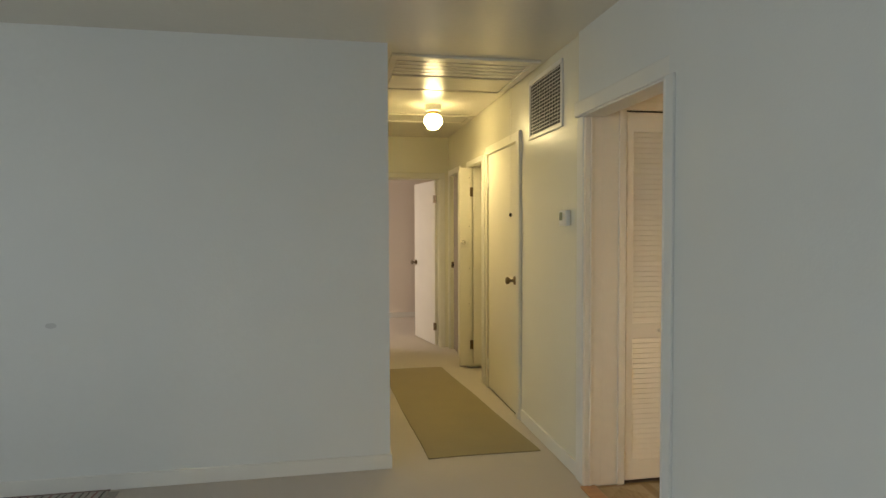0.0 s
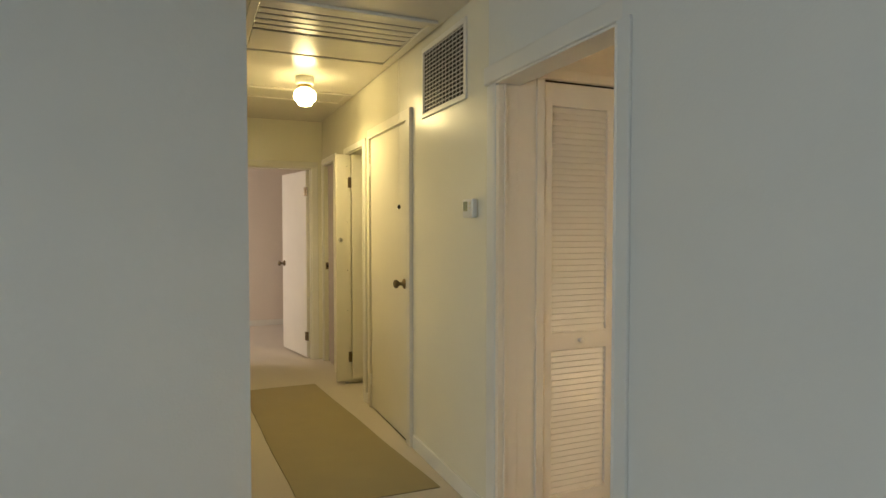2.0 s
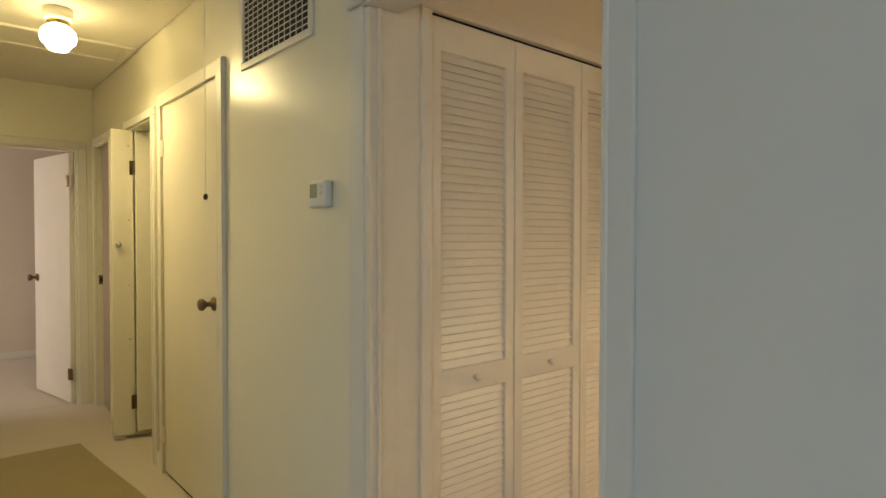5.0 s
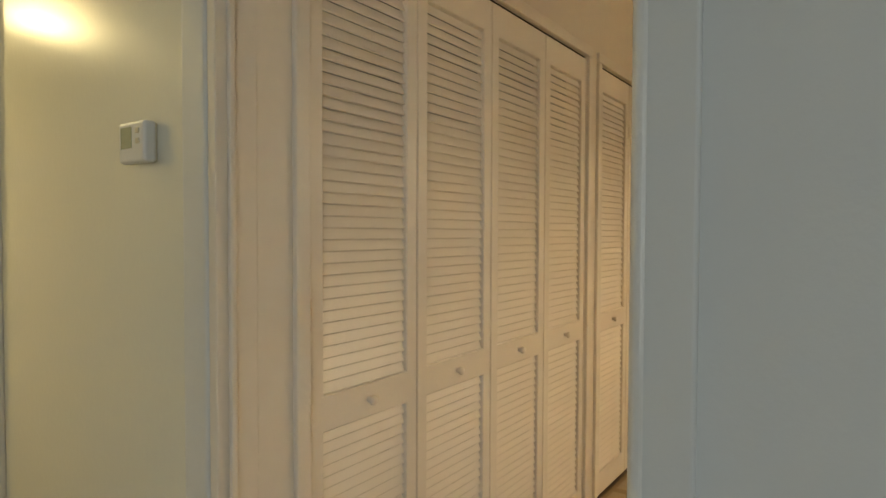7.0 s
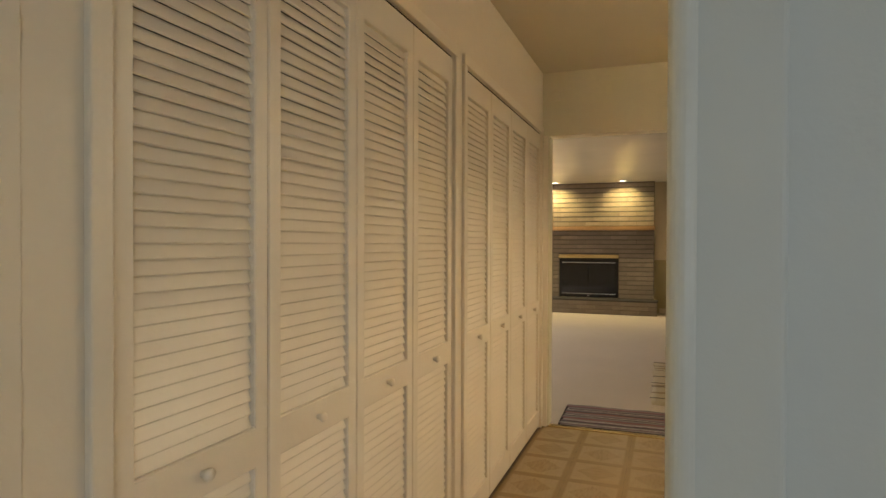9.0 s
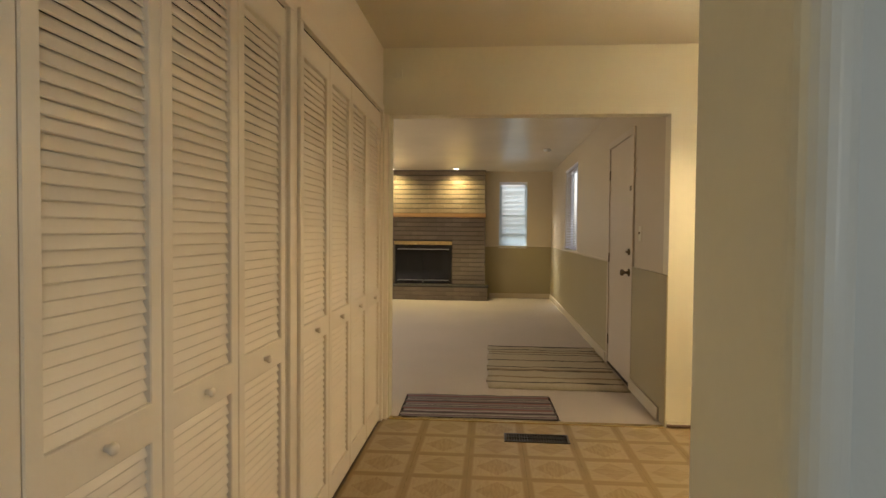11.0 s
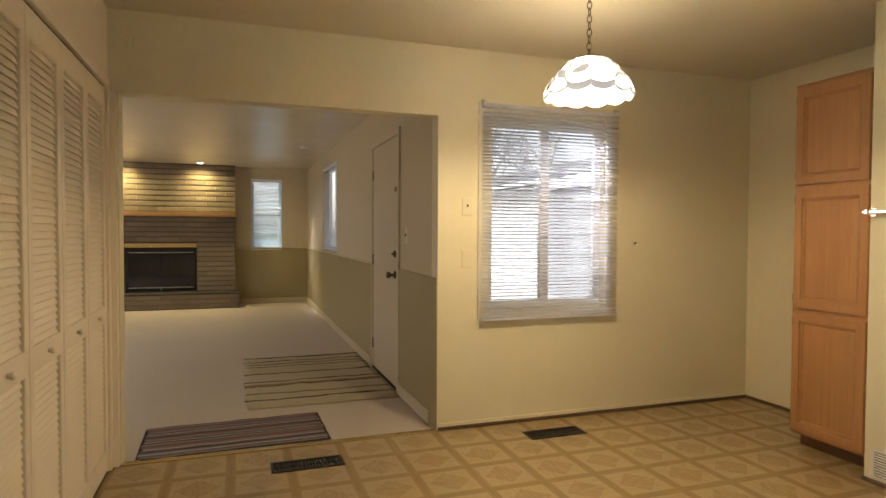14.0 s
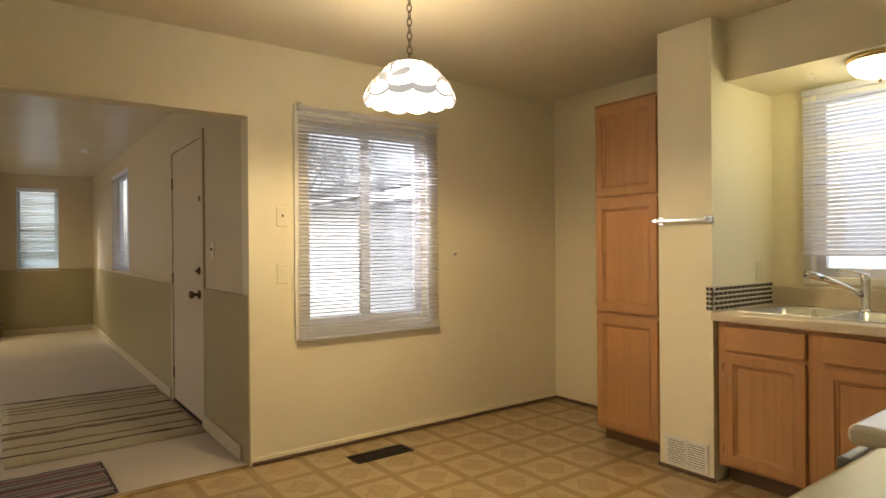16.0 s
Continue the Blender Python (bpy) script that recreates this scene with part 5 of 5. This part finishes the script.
BASE, LINE, BROWN = (0.50, 0.43, 0.30), (0.06, 0.045, 0.03), (0.25, 0.18, 0.10)
stops2 = [(0.0, LINE), (0.018, BASE), (0.13, LINE), (0.15, BASE), (0.22, BROWN), (0.245, BASE), (0.36, LINE), (0.375, BROWN), (0.40, BASE), (0.44, LINE), (0.46, BASE), (0.60, LINE), (0.62, BASE), (0.76, LINE), (0.775, BASE), (0.82, BROWN), (0.84, BASE), (0.88, LINE), (0.895, BASE), (0.975, LINE)]
rug_b = stripes("sparse_rag_stripes", stops2, 0.10, 1.80)
rug_thing("door_rug", (5.845, 1.375, 0.0), 1.76, 1.125, rug_b, "beige rag rug with thin dark stripes by the outside door", 0.0, False)

# fireplace
fire = thing("fireplace", (12.25, 2.59, 0.0), "brown roman-brick fireplace with raised hearth and wooden mantel", "fireplace")
bm = bmesh.new()
for b in ((0.625, 1.695),):
    add_box(bm, 0.014, 0.23, 0.0, b[0], 0.24, 2.40)
    add_box(bm, 0.014, 0.23, b[1], 2.75, 0.24, 2.40)
    add_box(bm, 0.014, 0.23, b[0], b[1], 1.07, 2.40)
part("mortar_core", bm, MORTAR, fire)
part("hearth_core", box(-0.34, 0.014, -0.06, 2.81, 0.0, 0.235), MORTAR, fire)
part("hearth_slab", box(-0.36, 0.012, -0.075, 2.825, 0.236, 0.262, 0.005), surface("dark_slate", (0.05, 0.045, 0.04), 0.5, vary=0.2, scale=6, bump=0.3), fire, "dark stone hearth slab")
part("mantel", box(-0.10, 0.02, -0.02, 2.77, 1.515, 1.595, 0.006), wood("mantel_wood", (0.32, 0.19, 0.09), (0.20, 0.11, 0.05), axis=1), fire, "brown wooden mantel beam")
part("firebox", box(0.12, 0.23, 0.625, 1.695, 0.262, 1.07), BLACK, fire, "black firebox")
ins = part("fire_screen", box(0.0, 0.03, 0.630, 1.690, 0.268, 0.995, 0.004), BLACK, fire, "black metal fireplace front")
part("glass_door", box(-0.004, 0.001, 0.670, 1.155, 0.345, 0.905, 0.002), BLACK_GLASS, ins, "smoked glass door")
part("glass_door", box(-0.004, 0.001, 1.165, 1.650, 0.345, 0.905, 0.002), BLACK_GLASS, ins, "smoked glass door")
part("strip", box(-0.007, 0.001, 0.670, 1.650, 0.912, 0.924, 0.002), STEEL, ins, "steel trim strip")
part("strip", box(-0.007, 0.001, 0.670, 1.650, 0.330, 0.342, 0.002), STEEL, ins, "steel trim strip")
part("handle", box(-0.020, -0.004, 1.150, 1.170, 0.290, 0.312, 0.004), STEEL, ins, "small steel handle")
part("hood", box(-0.035, 0.03, 0.610, 1.710, 1.000, 1.070, 0.008), BRASS, fire, "brass hood over the fireplace front")
for y in (3.13, 4.33):
    can = thing("recessed_lamp", (12.0, y, 2.40), "lit recessed ceiling lamp before the brick", "ceiling lamp", "recessed lamps")
    part("trim_ring", lathe([(0.055, -0.001), (0.075, -0.001), (0.076, -0.006), (0.070, -0.009), (0.056, -0.006), (0.055, -0.001)], 32), WHITE_PLASTIC, can, "", True)
    part("lens", lathe([(0, -0.0045), (0.05, -0.0035), (0.055, -0.002), (0, -0.002)], 32), CAN_GLOW, can, "lit lens", True)
smoke = thing("smoke_detector", (9.45, 1.72, 2.40), "small white round ceiling detector", "smoke detector")
part("case", lathe([(0, 0), (0.055, 0), (0.055, -0.015), (0.045, -0.028), (0, -0.030)], 24), WHITE_PLASTIC, smoke, "", True)
part("cover", lathe([(0, -0.030), (0.02, -0.030), (0.018, -0.034), (0, -0.034)], 16), IVORY, smoke, "", True)

# ---------------------------------------------------------------- outside
GRASS = surface("winter_grass", (0.10, 0.10, 0.05), 0.9, vary=0.25, scale=2.0, bump=0.6, bump_scale=40)
SIDING = surface("white_siding_paint", (0.70, 0.71, 0.72), 0.5, vary=0.04, scale=3)
SHINGLE = surface("grey_shingle", (0.40, 0.40, 0.41), 0.85, vary=0.2, scale=12, bump=0.5, bump_scale=60)
# bark colour lightened to stand in for haze from the window's glare
BARK = surface("glare_paled_bark", (0.50, 0.49, 0.47), 0.9, vary=0.25, scale=10, bump=0.6, bump_scale=50)
setting("ground", box(-400, 600, -500, 500, -0.6, -0.25), GRASS, "dull winter lawn reaching the horizon", "ground")
CONCRETE = surface("pale_concrete", (0.52, 0.51, 0.49), 0.85, vary=0.08, scale=2.0, bump=0.4, bump_scale=60)
# grey of the annex wall is shade put into the siding colour
SHADED_SIDING = surface("shaded_siding_paint", (0.33, 0.34, 0.36), 0.6, vary=0.06, scale=3)
setting("pavement", box(5.6, 26.0, -4.88, 0.6, -0.26, -0.235, 0.005), CONCRETE, "pale concrete drive beside the house", "drive")
house = thing("neighbour_house", (12.0, -4.9, -0.25), "white sided neighbouring house with a grey shingle roof", "house")
part("wall", box(2.6, 16.0, -7.0, 0.0, 0.0, 2.78), SIDING, house)
me = to_mesh(box(2.6, 16.0, 0.0, 0.022, 0.0, 0.165, 0.003, 1), "siding_board", SIDING)
for k in range(15):
    ob = new("siding_board", me)
    ob.location = (0, 0, 0.12 + k * 0.175)
    ob.rotation_euler = (radians(4), 0, 0)
    ob.parent = house
bm = bmesh.new()
vs = [bm.verts.new(v) for v in ((1.9, 0.42, 2.80), (16.6, 0.42, 2.80), (16.6, -3.5, 4.0), (1.9, -3.5, 4.0), (1.9, -7.5, 2.80), (16.6, -7.5, 2.80))]
bm.faces.new((vs[0], vs[1], vs[2], vs[3]))
bm.faces.new((vs[3], vs[2], vs[5], vs[4]))
bmesh.ops.solidify(bm, geom=bm.faces[:], thickness=0.12)
part("roof", bm, SHINGLE, house)
part("gutter", box(1.9, 16.6, 0.42, 0.54, 2.74, 2.84, 0.02), VINYL_FRAME, house, "white gutter")
part("soffit", box(1.95, 16.5, 0.02, 0.42, 2.68, 2.70), SIDING, house)
part("annex_wall", box(-1.5, 2.6, -7.0, 0.3, 0.0, 2.62), SHADED_SIDING, house, "annex wall with its shade painted grey")
part("annex_fascia", box(-1.6, 2.3, 0.3, 0.46, 2.55, 2.80, 0.01), VINYL_FRAME, house, "white annex fascia")


def bare_tree(at, height, seed):
    rnd = random.Random(seed)
    t = thing("bare_tree", at, "leafless winter tree behind the house", "tree", "bare trees")
    trunk, crown = bmesh.new(), bmesh.new()

    def grow(p, d, r, length, depth):
        q = p + d * length
        add_tube(trunk if depth < 2 else crown, p, q, r, r * 0.68, 7 if depth < 2 else 4, False)
        if depth == 5:
            return
        for _ in range(3 if depth else 4):
            side = Vector((rnd.uniform(-1, 1), rnd.uniform(-1, 1), rnd.uniform(-0.25, 0.8)))
            grow(p + d * length * rnd.uniform(0.6, 1.0), (d * 0.9 + side * 0.75).normalized(), r * 0.62, length * rnd.uniform(0.6, 0.8), depth + 1)

    grow(Vector((0, 0, 0)), Vector((0, 0, 1)), height * 0.007, height * 0.3, 0)
    part("trunk", trunk, BARK, t)
    part("crown", crown, BARK, t)


bare_tree((33.0, -10.5, -0.25), 12.0, 3)
bare_tree((35.0, -16.0, -0.25), 13.0, 8)
bare_tree((36.0, -5.0, -0.25), 11.0, 5)

# ---------------------------------------------------------------- pieces: bricks and floor tiles
brick = to_mesh(box(-0.004, 0.020, -0.1508, 0.1508, -0.0345, 0.0345, 0.004, 1), "brick", BRICK)


def lay(parent, x, y0, y1, z0, courses, hole=None, pitch=0.083):
    """Courses of bricks in half bond between y0 and y1, cut round the hole."""
    for c in range(courses):
        z = z0 + (c + 0.5) * pitch
        spans = [(y0, y1)]
        if hole and hole[2] < z < hole[3]:
            spans = [(y0, hole[0]), (hole[1], y1)]
        for lo, hi in spans:
            y = y0 - (0.1515 if c % 2 else 0.0)
            while y < hi:
                a, b = max(y, lo), min(y + 0.303, hi)
                y += 0.303
                if b - a < 0.02:
                    continue
                ob = new("brick", brick)
                ob.location = (x + random.uniform(-0.002, 0.002), (a + b) / 2, z)
                ob.scale = (1, (b - a) / 0.303, 1)
                ob.parent = parent


lay(fire, 0.0, 0.0, 2.75, 0.264, 15, (0.61, 1.71, 0.0, 1.08))
lay(fire, 0.0, 0.0, 2.75, 1.597, 9, None, 0.0885)
lay(fire, -0.35, -0.06, 2.81, 0.006, 3, None, 0.077)

TILE = 0.3048
tile = to_mesh(box(-TILE / 2 + 0.0003, TILE / 2 - 0.0003, -TILE / 2 + 0.0003, TILE / 2 - 0.0003, -0.005, 0.0, 0.0006, 1), "tile", VINYL)
vinyl_floor = tagged(new("vinyl_floor"), "tan marquetry-pattern vinyl kitchen floor", "floor", "", "structure")
for i in range(12):
    for j in range(15):
        x, y = 4.865 - i * TILE, 3.05 - j * TILE
        ob = new("tile", tile)
        ob.location = (x, y, 0.0)
        ob.rotation_euler = (0, 0, radians(90 * random.randrange(4)))
        ob.parent = vinyl_floor
